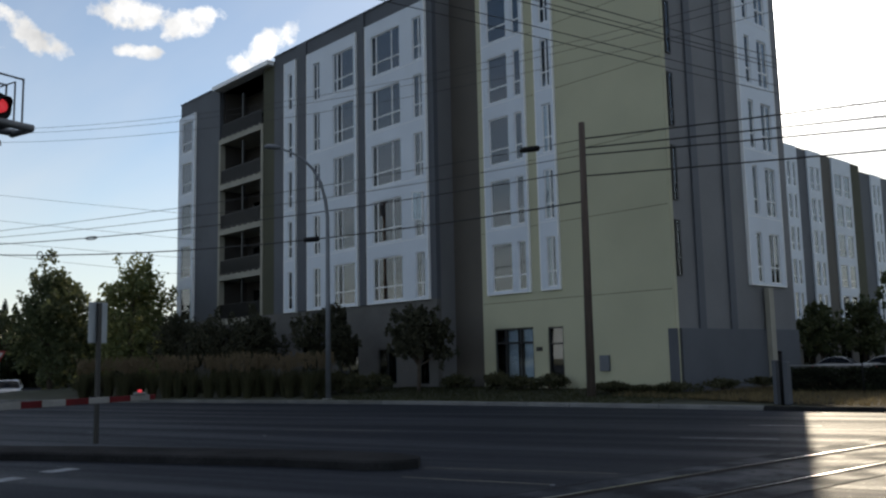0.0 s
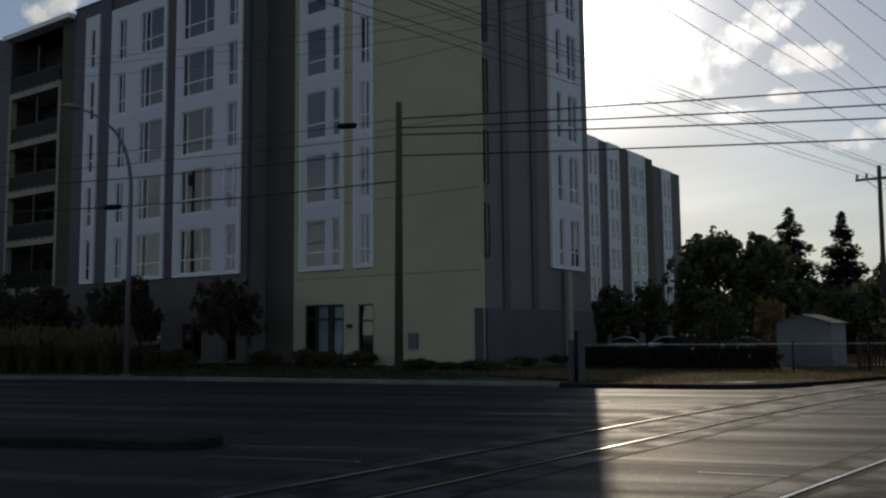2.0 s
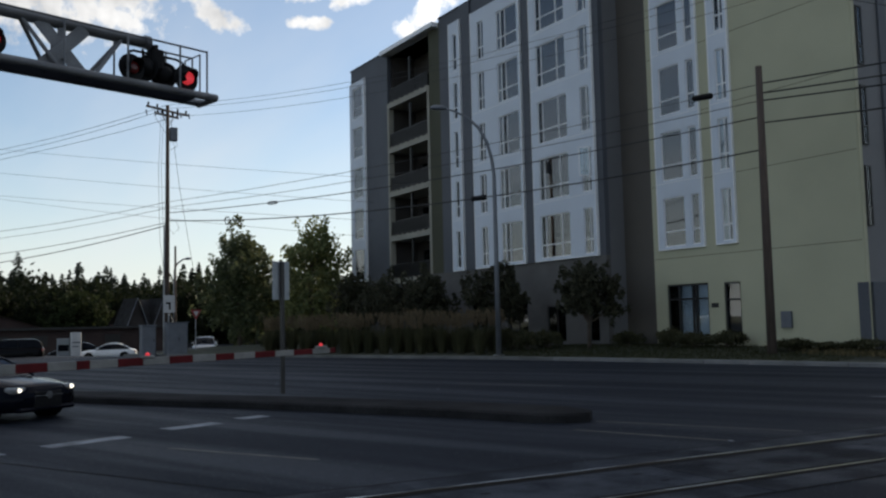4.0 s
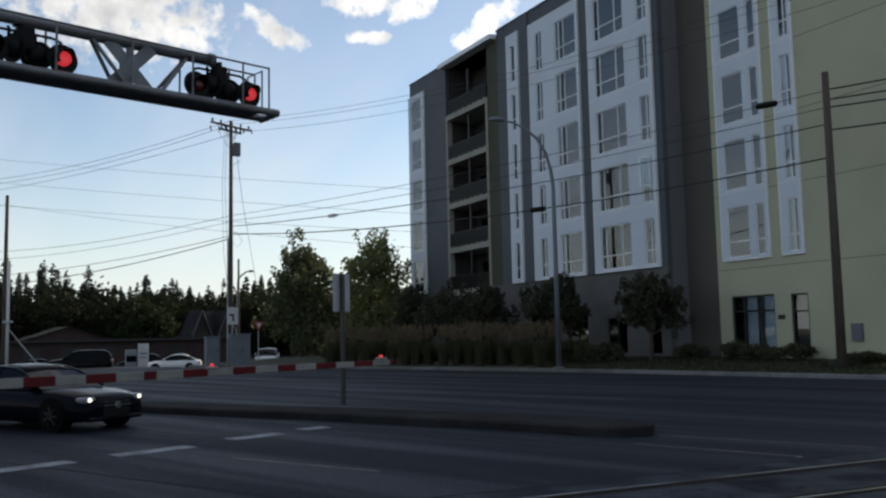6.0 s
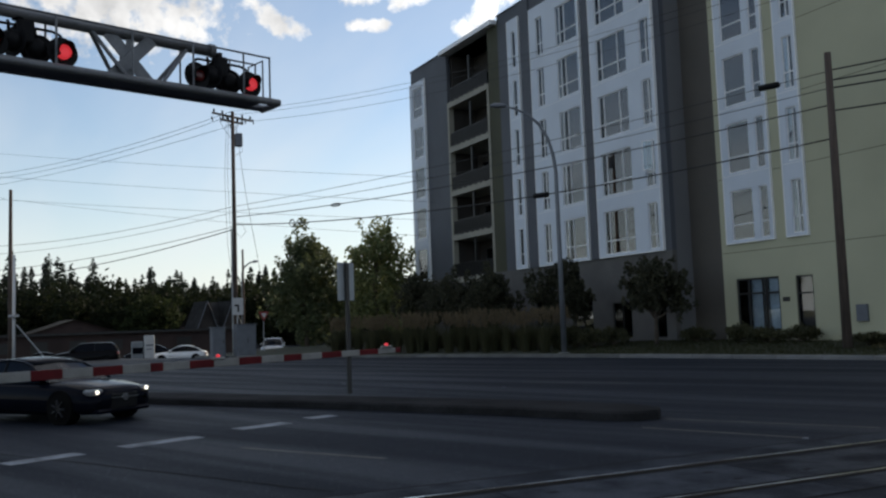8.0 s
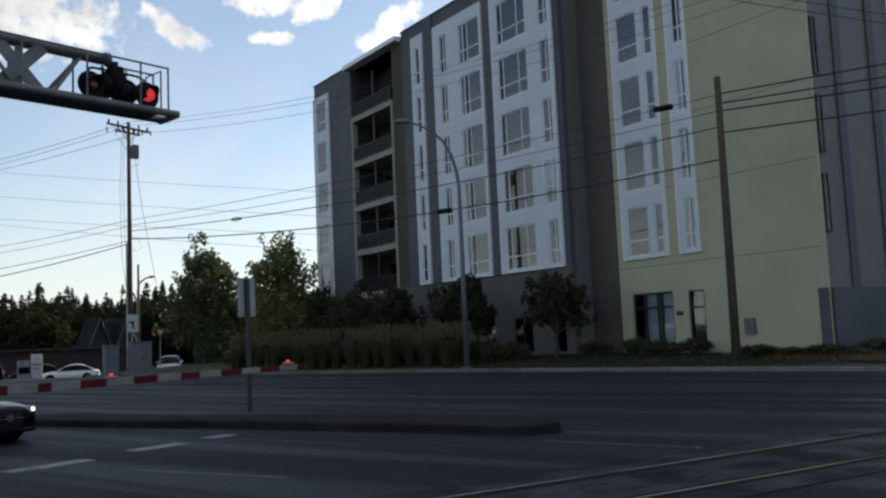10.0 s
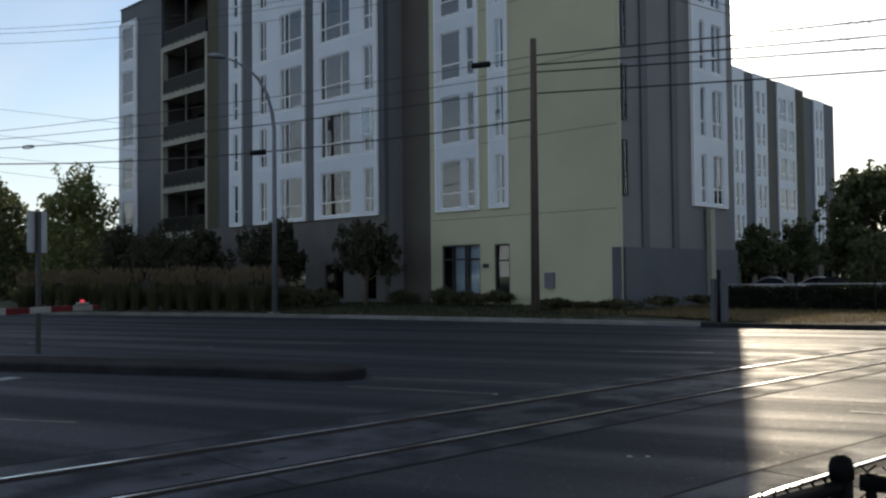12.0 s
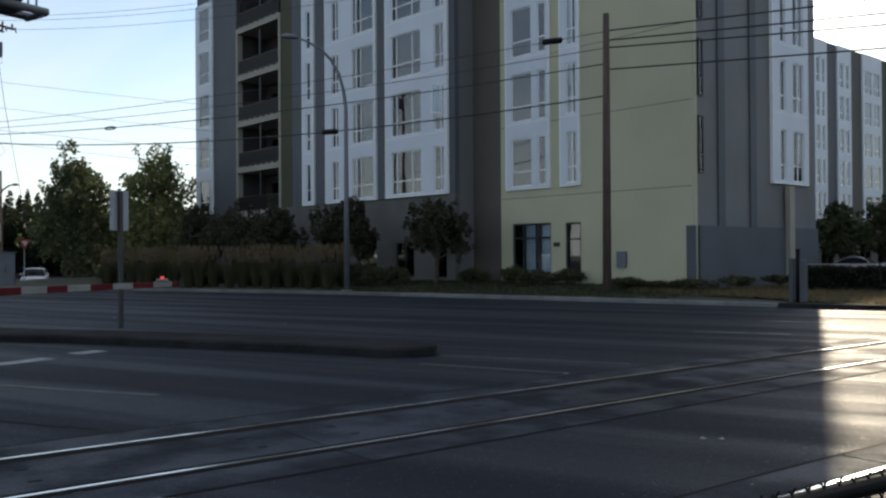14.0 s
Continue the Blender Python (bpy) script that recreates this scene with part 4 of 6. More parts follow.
for a, b, m, top_z in bands:
    if m == "white":
        holes, c = [], (a + b) / 2
        for f in FLOORS:
            holes.append((a + 0.5, c - 0.15, f + 0.1, f + 2.5))
            if b - a > 2.7:
                holes.append((c + 0.35, b - 0.45, f + 0.1, f + 2.5))
        wall("bay", side_wall, W, a, b, 4.9, top_z, M["white"], holes, 0.15, 0.3)
        for h in holes:
            window(side_wall, W, h, [], h[2] + 0.75, 0.15)
    else:
        wall("band_wall", side_wall, W, a, b, 4.9, top_z, M[m])
lower = [(62 + 4.2 * i, 64.6 + 4.2 * i, 0.4, 3.4) for i in range(11)]
wall("ground_floor_wall", side_wall, W, 60, 108, 0.0, 4.9, M["brown"], lower)
for h in lower:
    window(side_wall, W, h, [(h[0] + h[1]) / 2], 2.6, mat="dark_frame", sky_backings=False)
rv, rf = bars(side_wall, W, [(60, 107.9, 0.0, 21.5)], 4.0, 4.1)
link("room_wall", rv, rf, M["room"], block)
for z in FLOORS:
    rv, rf = bars(side_wall, W, [(60, 107.9, z - 0.3, z - 0.06)], 0.31, 4.0)
    link("floor_slab", rv, rf, M["room"], block)
rv, rf = bars(side_wall, W, [(60, 99.2, 21.5, 22.1), (99.2, 107.9, 21.0, 21.5)], 0.31, 20)
link("roof", rv, rf, M["roofing"], block)
rv, rf = bars(front, 108.0, [(W - 20, W, 0.0, 21.6)], -0.3, 0.0)
link("end_wall", rv, rf, M["slate"], block)
rv, rf = bars(front, 60.0, [(W - 20, W, 0.0, 22.2)], 0.0, 0.3)
link("end_wall", rv, rf, M["grey"], block)

# ---- poles, wires, signals ----


def wire(a, b, sag, r=0.012, n=24):
    pts = []
    for i in range(n + 1):
        s = i / n
        pts.append((lerp(a[0], b[0], s), lerp(a[1], b[1], s), lerp(a[2], b[2], s) - 4 * sag * s * (1 - s)))
    ob = part("overhead_wire", tubes((pts, r), n=5), M["cable"], smooth=True)
    return tagged(ob, "thin black overhead wire sagging between poles", "wire", "overhead wires"), pts


POLE_LL, POLE_L, POLE_R, POLE_T = (-91.4, -2.3), (-58.2, 14.5), (-23.0, 29.0), (4.5, 44.0)


def utility_pole(x, y, z0, top, r, arms=(), lean=0.0, label="tall dark creosoted wooden utility pole"):
    t = thing("utility_pole", label, "utility pole", (x, y, z0), group="utility poles")
    h = top - z0
    part("shaft", tubes(([(0, 0, -0.3), (lean * 0.5, 0, h * 0.5), (lean, 0, h)], [r, r * 0.85, r * 0.68]), n=12), M["wood"], t, smooth=True)
    line_dir = math.degrees(math.atan2(16.8, 33.2))
    for z, half in arms:
        bm = boxes((-0.06, 0.06, -half, half, z - z0 - 0.06, z - z0 + 0.06))
        arm = part("crossarm", bm, M["wood"], t)
        arm.rotation_euler = (0, 0, radians(line_dir))
        arm.location = (lean, 0, 0)
        for k in (-0.92, -0.5, 0.5, 0.92):
            bm = tubes(([(0.0, k * half, z - z0 + 0.06), (0.0, k * half, z - z0 + 0.14), (0.0, k * half, z - z0 + 0.3)], [0.02, 0.07, 0.05]), n=8)
            part("insulator", bm, M["black"], arm, smooth=True)
        bm = tubes(([(0.05, -half * 0.6, z - z0), (0.05, 0, z - z0 - 0.8)], 0.02), ([(0.05, half * 0.6, z - z0), (0.05, 0, z - z0 - 0.8)], 0.02), n=5)
        part("brace", bm, M["galv"], arm)
    return t


utility_pole(*POLE_LL, -0.75, 17.0, 0.16, [(16.4, 1.2)])
pl = utility_pole(*POLE_L, 0, 16.4, 0.17, [(16.05, 1.7), (15.72, 0.9)])
part("transformer", rbox(-0.2, 0.2, 0.16, 0.62, 14.05, 14.95, 0.05, 2), M["cabinet"], pl, "grey transformer box")
for k_ in range(6):
    part("cutout", tubes(([(0.1, -1.4 + 0.55 * k_, 15.95), (0.16, -1.36 + 0.55 * k_, 15.62)], [0.05, 0.035]), n=7), M["black"], pl, smooth=True)
part("jumper", tubes(([(0.1, -0.9, 15.65), (0.1, -0.55, 15.1), (0.1, -0.1, 14.5)], 0.014), ([(0.1, 0.55, 14.1), (0.1, 0.6, 13.7), (0.1, 0.1, 13.4)], 0.014), ([(0.1, 0.15, 8.9), (0.1, 0.55, 8.7), (0.1, 0.75, 8.3), (0.1, 0.4, 7.9), (0.1, 0.1, 8.2)], 0.014), n=5), M["cable"], pl)
part("ground_wire", tubes(([(0.1, -0.3, 15.6), (0.1, -0.42, 12.0), (0.1, -0.3, 8.5)], 0.012), n=5), M["cable"], pl)
part("ground_wire", tubes(([(0.1, -0.45, 15.6), (0.1, -0.6, 12.0), (0.1, -0.5, 7.5), (0.1, -0.2, 5.0)], 0.012), n=5), M["cable"], pl)
part("guy_wire", tubes(([(0.1, 0.2, 15.4), (0.1, 0.75, 11.0), (0.1, 1.6, 6.0), (0.1, 2.3, 1.9)], 0.014), n=5), M["cable"], pl)
part("conduit", tubes(([(0.0, -0.2, 0.1), (0, -0.2, 8.5)], 0.05), n=6), M["galv"], pl)
utility_pole(*POLE_R, 0.3, 11.7, 0.19, lean=0.06)
utility_pole(*POLE_T, 0, 14.0, 0.17, [(13.6, 1.2)])
utility_pole(-78.85, 20.35, -0.75, 9.0, 0.13, label="short dark wooden pole behind the cabinets")
# cables between the road poles: height at each end, sag, radius
for zm, zr, sag, r in ((9.99, 10.97, 0.33, 0.016), (9.64, 10.3, 0.4, 0.016), (9.27, 9.64, 0.5, 0.026), (8.76, 8.32, 0.78, 0.032)):
    wire((*POLE_L, zm), (*POLE_R, zr), sag, r)
for zm, zl, sag, r in ((10.0, 10.2, 0.66, 0.018), (9.6, 9.4, 0.6, 0.016), (8.65, 7.9, 0.58, 0.022), (8.47, 7.0, 0.7, 0.032), (16.45, 16.6, 0.75, 0.016), (16.2, 16.2, 0.8, 0.016), (15.5, 15.4, 0.45, 0.016)):
    wire((*POLE_L, zm), (*POLE_LL, zl), sag, r)
# three top conductors that pass high over the next pole
for k_, (zm, zr) in enumerate(((16.45, 21.7), (16.2, 21.3), (15.65, 20.7))):
    wire((POLE_L[0], POLE_L[1], zm), (12.2, 43.5, zr), 3.75, 0.011, 40)
for zr, zt in ((11.0, 12.0), (10.6, 11.1), (10.3, 10.4), (9.4, 9.6)):
    wire((*POLE_R, zr), (*POLE_T, zt), 0.1, 0.034)
    wire((*POLE_T, zt), (34.0, 61.0, zt), 0.2, 0.03)
for a, b, sag in (((-132, -18.4, 27.8), (-60, 30.45, 12.9), 0.6), ((-132, -28, 25.4), (-60, 30.45, 11.0), 0.6), ((-130, -39, 22.9), (-60, 30.45, 9.6), 0.8), ((-130, -15.5, 22.8), (-62, 30.45, 8.6), 0.9)):
    wire(a, b, sag, 0.013)
    utility_pole(a[0], a[1], -0.8, a[2] + 0.3, 0.18)
# splice cases hanging on the cables
for s, sag in ((0.643, 0), (0.94, 1)):
    zm, zr, sg = ((8.76, 8.32, 0.78), (9.99, 10.97, 0.33))[sag]
    p = (lerp(POLE_L[0], POLE_R[0], s), lerp(POLE_L[1], POLE_R[1], s), lerp(zm, zr, s) - 4 * sg * s * (1 - s))
    d = Vector((35.2, 14.5, 0)).normalized()
    pts = [Vector(p) + d * 0.45 * k for k in (-1, -0.85, 0.85, 1)]
    tagged(part("splice_case", tubes((pts, [0.03, 0.13, 0.13, 0.03]), n=10), M["black"], smooth=True), "black cable splice case hanging on a wire", "splice case", "splice cases")
for s, sag, w_, h_ in ((0.155, 0, 0.24, 0.22), (0.26, 1, 0.42, 0.07)):
    zm, zr, sg = ((8.76, 8.32, 0.78), (9.27, 9.64, 0.5))[sag]
    p = Vector((lerp(POLE_L[0], POLE_R[0], s), lerp(POLE_L[1], POLE_R[1], s), lerp(zm, zr, s) - 4 * sg * s * (1 - s)))
    d = Vector((35.2, 14.5, 0)).normalized()
    ring = [p + d * w_ * math.cos(a) + Vector((0, 0, h_ * math.sin(a))) for a in [k * math.tau / 20 for k in range(21)]]
    tagged(part("cable_coil", tubes((ring, 0.022), ([v * 1.0 + Vector((0.02, 0.02, -0.04)) for v in ring], 0.018), n=6), M["cable"], smooth=True), "loop of spare cable coiled on a wire", "cable coil", "cable coils")

# pole and wires over the far track
pr = thing("utility_pole", "wooden pole with one crossarm and pin insulators", "utility pole", (-9.4, 59.3, 0.0), group="utility poles")
part("shaft", tubes(([(0, 0, -0.2), (0.12, 0, 11.9)], [0.17, 0.12]), n=10), M["wood"], pr, smooth=True)
arm = part("crossarm", boxes((-1.25, 1.3, -0.07, 0.07, 11.05, 11.2)), M["wood"], pr)
for x in (-1.15, -0.6, 0.65, 1.2):
    part("insulator", tubes(([(x, 0, 11.2), (x, 0, 11.28), (x, 0, 11.5)], [0.02, 0.08, 0.06]), n=8), M["black"], arm, smooth=True)
part("brace", tubes(([(0.9, 0, 11.1), (0.1, 0, 10.1)], 0.025), ([(-0.7, 0, 11.1), (0.1, 0, 10.4)], 0.025), n=5), M["galv"], arm)
for x, back in ((-1.15, -21.9), (-0.6, -21.2), (0.65, -20.0), (1.2, -19.2)):
    wire((-9.4 + x, 59.3, 11.5), (back, -14.0, 11.5), 0.15, 0.013)
    wire((-9.4 + x, 59.3, 11.5), (8.0 + x, 150, 12), 0.7, 0.013)
wire((-9.3, 59.3, 11.9), (-20.6, -14, 11.9), 0.1, 0.013)
# higher line above the tracks
for back, far in ((-14.1, 18.5), (-10.9, 7.8), (-9.6, 12.6), (-11.3, 26.8), (-10.0, 7.8)):
    wire((back, -14, 12.0), (far, 240, 12.0), 0.05, 0.011, 40)
# contact wire and messenger over the nearer track, with droppers
wire((-5.2, -14, 6.0), (7.1, 75, 6.0), 0.0, 0.017, 30)
wire((-5.2, -14, 6.55), (7.1, 75, 6.55), 0.0, 0.017, 30)
for y_ in (6.0, 14.5, 23.0, 31.5):
    x_ = -5.2 + 12.3 * (y_ + 14) / 89
    bm = tubes(([(0, 0, 6.0), (0, 0, 6.55)], 0.008), ([(0, -0.03, 5.98), (0, 0.03, 6.02)], 0.03), ([(0, -0.03, 6.53), (0, 0.03, 6.57)], 0.03), n=6)
    tagged(part("wire_dropper", bm, M["cable"]), "thin dropper with clamps between two overhead wires", "dropper", "wire droppers").location = (x_, y_, 0)
# overhead line mast beside the track
mast = thing("overhead_line_mast", "dark steel mast with brackets holding the contact wire", "mast", (-2.2, 62.5, 0.0))
part("post", tubes(([(0, 0, -0.2), (0, 0, 14.2)], [0.17, 0.13]), n=10), M["truss"], mast, smooth=True)
for z, tip in ((8.4, 10.24), (8.8, 8.45)):
    part("bracket", tubes(([(0.1, 0, z), (-2.7, 0, tip)], 0.05), ([(-2.7, 0, tip + 0.12), (-2.72, 0, tip - 0.12)], 0.09), n=6), M["truss"], mast)
for z, reach in ((13.4, 0.95), (11.8, 1.25), (10.15, 1.05)):
    part("insulator", tubes(([(0, 0, z), (-reach, 0, z), (-reach, 0, z - 0.6)], 0.045), n=6), M["black"], mast)
wire((-4.9, 62.5, 10.24), (-9.6, -14, 9.2), 0.1, 0.01)

# street lamp on the far kerb
lamp = thing("street_lamp", "tall grey curved-arm street lamp on the far kerb", "street lamp", (-34.4, 23.95, 0.14))
part("base_plate", rbox(-0.2, 0.2, -0.2, 0.2, 0, 0.05, 0.015, 1), M["galv"], lamp)
arc = [(0, 0, 0.05), (0, 0, 4.5), (0.0, 0.0, 8.6), (-0.05, -0.08, 9.4), (-0.16, -0.26, 10.2), (-0.36, -0.58, 10.9), (-0.64, -1.0, 11.4), (-0.96, -1.48, 11.72), (-1.24, -1.92, 11.9)]
part("pole", tubes((arc, [0.13, 0.11, 0.09, 0.085, 0.08, 0.07, 0.06, 0.05, 0.045]), n=12), M["grey_pole"], lamp, smooth=True)
bm = tubes(([(-1.2, -1.85, 11.9), (-1.3, -2.02, 11.93), (-1.5, -2.33, 11.96), (-1.62, -2.53, 11.95)], [0.06, 0.12, 0.13, 0.05]), n=10)
part("lamp_head", bm, M["grey_pole"], lamp, smooth=True)

# crossing mast on the left with a pale lower tube, and a pole behind it
sm = thing("signal_mast", "slim pale steel signal mast with a small platform", "signal mast", (-45.0, 1.02, 0.0))
part("tube", tubes(([(0, 0, 0), (0, 0, 5.6)], [0.075, 0.06]), n=10), M["sign_white"], sm, smooth=True)
part("platform", rbox(-0.2, 0.2, -0.22, 0.22, 2.75, 2.85, 0.01, 1), M["galv"], sm)
part("brace", tubes(([(0, 0.1, 2.4), (0, 1.5, 0.55)], 0.035), n=6), M["galv"], sm)
part("base", rbox(-0.2, 0.2, -0.2, 0.2, 0.0, 0.3, 0.03, 1), M["galv"], sm)
utility_pole(-62.0, 1.2, -0.05, 11.2, 0.15, label="plain dark wooden pole behind the signal mast")

# small far street lamp
lf_ = thing("street_lamp", "small distant grey street lamp", "street lamp", (-96.2, 24.75, -0.75))
part("pole", tubes(([(0, 0, 0), (0, 0, 8.7), (0.1, 0.25, 9.4), (0.4, 0.75, 9.85), (0.6, 1.2, 9.95)], [0.14, 0.11, 0.1, 0.09, 0.08]), n=8), M["galv"], lf_, smooth=True)
part("lamp_head", tubes(([(0.55, 1.1, 9.95), (0.75, 1.55, 9.95)], [0.16, 0.1]), n=8), M["grey_pole"], lf_)

# ---- cantilever with crossing signals ----
gan = thing("signal_cantilever", "galvanised truss cantilever carrying railway crossing lights", "signal gantry", (-15.0, 0.0, 0.0), rz=15)
Y0, Y1 = -9.5, 4.95


def truss_line(x, z, ya, yb, r, name="chord"):
    return part(name, tubes(([(x, ya, z), (x, yb, z)], r), n=10), M["truss"], gan, smooth=True)


for x in (-0.26, 0.26):
    truss_line(x, 6.06, Y0, Y1 + 0.05, 0.07)
truss_line(0.05, 6.9, Y0, 3.72, 0.095)
part("chord_flange", tubes(([(0.05, 3.66, 6.9), (0.05, 3.76, 6.9)], 0.12), n=14), M["truss"], gan)
part("walkway", boxes((-0.22, 0.22, Y0, Y1 - 0.3, 6.03, 6.07)), M["truss"], gan, "grey steel grating walkway")
for x in (-0.26, 0.26):
    part("handrail", tubes(([(x, -4.0, 6.95), (x, Y1 - 0.15, 6.9)], 0.018), n=6), M["truss"], gan)
    for y in (-2.0, -0.3, 0.9, 2.15, 3.25, 4.25, Y1 - 0.15):
        part("handrail_post", tubes(([(x, y, 6.06), (x, y, 6.92)], 0.02), n=6), M["truss"], gan)
part("handrail_end", tubes(([(-0.26, Y1 - 0.3, 6.06), (-0.26, Y1 - 0.3, 6.82), (0.26, Y1 - 0.3, 6.82), (0.26, Y1 - 0.3, 6.06)], 0.018), n=6), M["truss"], gan)
for a_, b_ in ((1.45, 2.1), (3.3, 2.65), (-0.9, -0.2), (-1.0, -1.7), (-3.2, -2.5), (-3.4, -4.1)):
    for x in (-0.24, 0.24):
        part("web_bar", tubes(([(0.05, a_, 6.95), (x, b_, 6.05)], 0.035), n=8), M["truss"], gan)
part("mast", tubes(([(0, Y0 + 0.2, 0.0), (0, Y0 + 0.2, 7.2)], [0.22, 0.2]), n=14), M["truss"], gan, smooth=True)
part("end_bar", tubes(([(-0.26, Y1 - 0.02, 6.02), (0.26, Y1 - 0.02, 6.02)], 0.06), n=8), M["truss"], gan)


def signal_head(y, x, yaw, lit, z=6.36):
    """A round black background with a long hood over a red lens, built facing +x and turned by yaw about its own axis."""
    bm = bmesh.new()
    tube(bm, [(0, 0, 0), (0.012, 0, 0), (0.02, 0, 0)], [0.24, 0.25, 0.235], 28)
    bmesh.ops.recalc_face_normals(bm, faces=bm.faces[:])
    head = part("signal_head", bm, M["black"], gan, "round black signal background with hood")
    head.matrix_local = pose(x, y, z, 0, 0, yaw)
    bm = bmesh.new()
    rings = []
    for d, r in ((0.02, 0.135), (0.16, 0.135), (0.30, 0.13), (0.30, 0.118), (0.02, 0.12)):
        ring = []
        for k in range(19):
            a = radians(-40 + 260 * k / 18)
            cut = 1.0 if d < 0.1 else 0.62 + 0.38 * max(0.0, math.sin(a))
            ring.append(bm.verts.new((d * cut, r * math.cos(a), r * math.sin(a))))
        rings.append(ring)
    for ra, rb_ in zip(rings, rings[1:]):
        for k in range(18):
            bm.faces.new((ra[k], ra[k + 1], rb_[k + 1], rb_[k]))
    bmesh.ops.recalc_face_normals(bm, faces=bm.faces[:])
    part("hood", bm, M["black"], head, smooth=True)
    bm = bmesh.new()
    tube(bm, [(0.022, 0, 0), (0.10, 0, 0), (0.125, 0, 0), (0.135, 0, 0)], [0.118, 0.116, 0.09, 0.04], 22)
    bmesh.ops.recalc_face_normals(bm, faces=bm.faces[:])
    part("lens", bm, M["red_lamp"] if lit else M["red_dim"], head, "glowing red lens" if lit else "unlit red lens", True)
    part("housing", tubes(([(-0.001, 0, 0), (-0.06, 0, 0), (-0.16, 0, 0), (-0.2, 0, 0)], [0.17, 0.165, 0.13, 0.06]), n=16), M["black"], head, smooth=True)
    part("arm", tubes(([(-0.1, 0, 0.12), (-0.1, 0, 0.27), (-0.1, 0.02, 0.31)], 0.026), n=8), M["black"], head, smooth=True)


for yc in (3.9, 0.5):
    # the pair for this approach, one lamp lit, and the pair for the far approach back to back with it
    signal_head(yc + 0.54, 0.12, 3, True)
    signal_head(yc - 0.52, 0.12, 3, False)
    signal_head(yc + 0.2, -0.06, 150, False, 6.4)
    signal_head(yc - 0.16, -0.02, 118, False, 6.46)
    part("signal_bracket", tubes(([(0.0, yc - 0.52, 6.68), (0.0, yc - 0.42, 6.72), (0.0, yc + 0.42, 6.72), (0.0, yc + 0.54, 6.68)], 0.024), ([(0.0, yc, 6.5), (0.0, yc, 6.9)], 0.055), n=8), M["black"], gan, smooth=True)
    part("junction_box", rbox(-0.12, 0.12, yc - 0.13, yc + 0.13, 6.42, 6.82, 0.05, 2), M["black"], gan, "black cast junction box")
    part("bell_cap", tubes(([(0.02, yc - 0.1, 6.8), (0.02, yc - 0.1, 6.86), (0.02, yc - 0.1, 6.9)], [0.1, 0.08, 0.03]), n=12), M["black"], gan, smooth=True)
# crossed boards, seen from the back
for sgn in (-1, 1):
    bm = rbox(-0.012, 0.012, -0.56, 0.56, -0.11, 0.11, 0.006, 1)
    cb = part("crossbuck_board", bm, M["truss"], gan, "grey aluminium back of a crossing board")
    cb.matrix_local = Matrix.Translation((0.10 + 0.03 * (sgn > 0), 2.17, 6.45)) @ Matrix.Rotation(sgn * radians(47), 4, "X")
part("board_post", boxes((0.04, 0.085, 2.12, 2.22, 6.08, 6.9)), M["truss"], gan)

# ---- crossing gate ----
gate = thing("crossing_gate", "lowered red and white striped crossing gate arm with red lamps", "crossing gate", (-18.1, 0.0, 0.0))
GA, GB = Vector((0.1, -6.0, 0.97)), Vector((0.0, 8.18, 1.22))
# stripe ends along the arm; one short red stripe where the arm is spliced
CUTS = [-6.0, -5.43, -4.87, -4.3, -3.73, -3.16, -2.6, -2.03, -1.48, -0.93, -0.38, 0.15, 0.69, 1.23, 1.76, 2.3, 2.81, 3.05, 3.56, 4.04, 4.55, 5.02, 5.49, 5.88, 6.33, 6.78, 7.2, 7.64, 8.05, 8.18]
for i, (ya, yb) in enumerate(zip(CUTS, CUTS[1:])):
    a, b = GA.lerp(GB, (ya + 6.0) / 14.18), GA.lerp(GB, (yb + 6.0) / 14.18)
    h = lerp(0.125, 0.055, (ya + 6.0) / 14.18)
    d = b - a
    red = i % 2 == 0
    seg = part("red_stripe" if red else "white_stripe", rbox(-0.02, 0.02, 0, d.length, -h, h, 0.008, 1), M["red_tape"] if red else M["white_tape"], gate)
    seg.matrix_local = Matrix.Translation(a) @ Vector((0, 1, 0)).rotation_difference(d).to_matrix().to_4x4()
for s in (0.976, 0.714, 0.35):
    p = GA.lerp(GB, s)
    body = part("lamp_housing", rbox(-0.05, 0.05, -0.13, 0.13, 0.055, 0.115, 0.02, 1), M["white_tape"], gate)
    body.location = p
    bm = tubes(([(0, 0, 0.11), (0, 0, 0.13), (0, 0, 0.16), (0, 0, 0.17)], [0.042, 0.046, 0.04, 0.016]), n=12)
    ln = part("lamp_lens", bm, M["red_lamp"], body, "glowing red gate lamp", True)
part("gate_mast", tubes(([(0.1, -6.4, 0), (0.1, -6.4, 2.4)], 0.12), n=12), M["galv"], gate, smooth=True)
part("gate_machine", rbox(-0.2, 0.4, -6.9, -6.0, 0.7, 1.35, 0.03, 1), M["galv"], gate)

# ---- sign on the median, seen from behind ----
sg = thing("road_sign", "grey aluminium back of a tall road sign on a steel post", "road sign", (-20.2, 7.76, 0.165), rz=-69.5)
part("post", boxes((-0.05, 0.05, -0.03, 0.03, 0, 3.15)), M["dark_frame"], sg)
part("sign_panel", rbox(-0.27, 0.27, -0.05, -0.035, 2.24, 3.17, 0.006, 1), M["sign_back"], sg)

# ---- cars ----


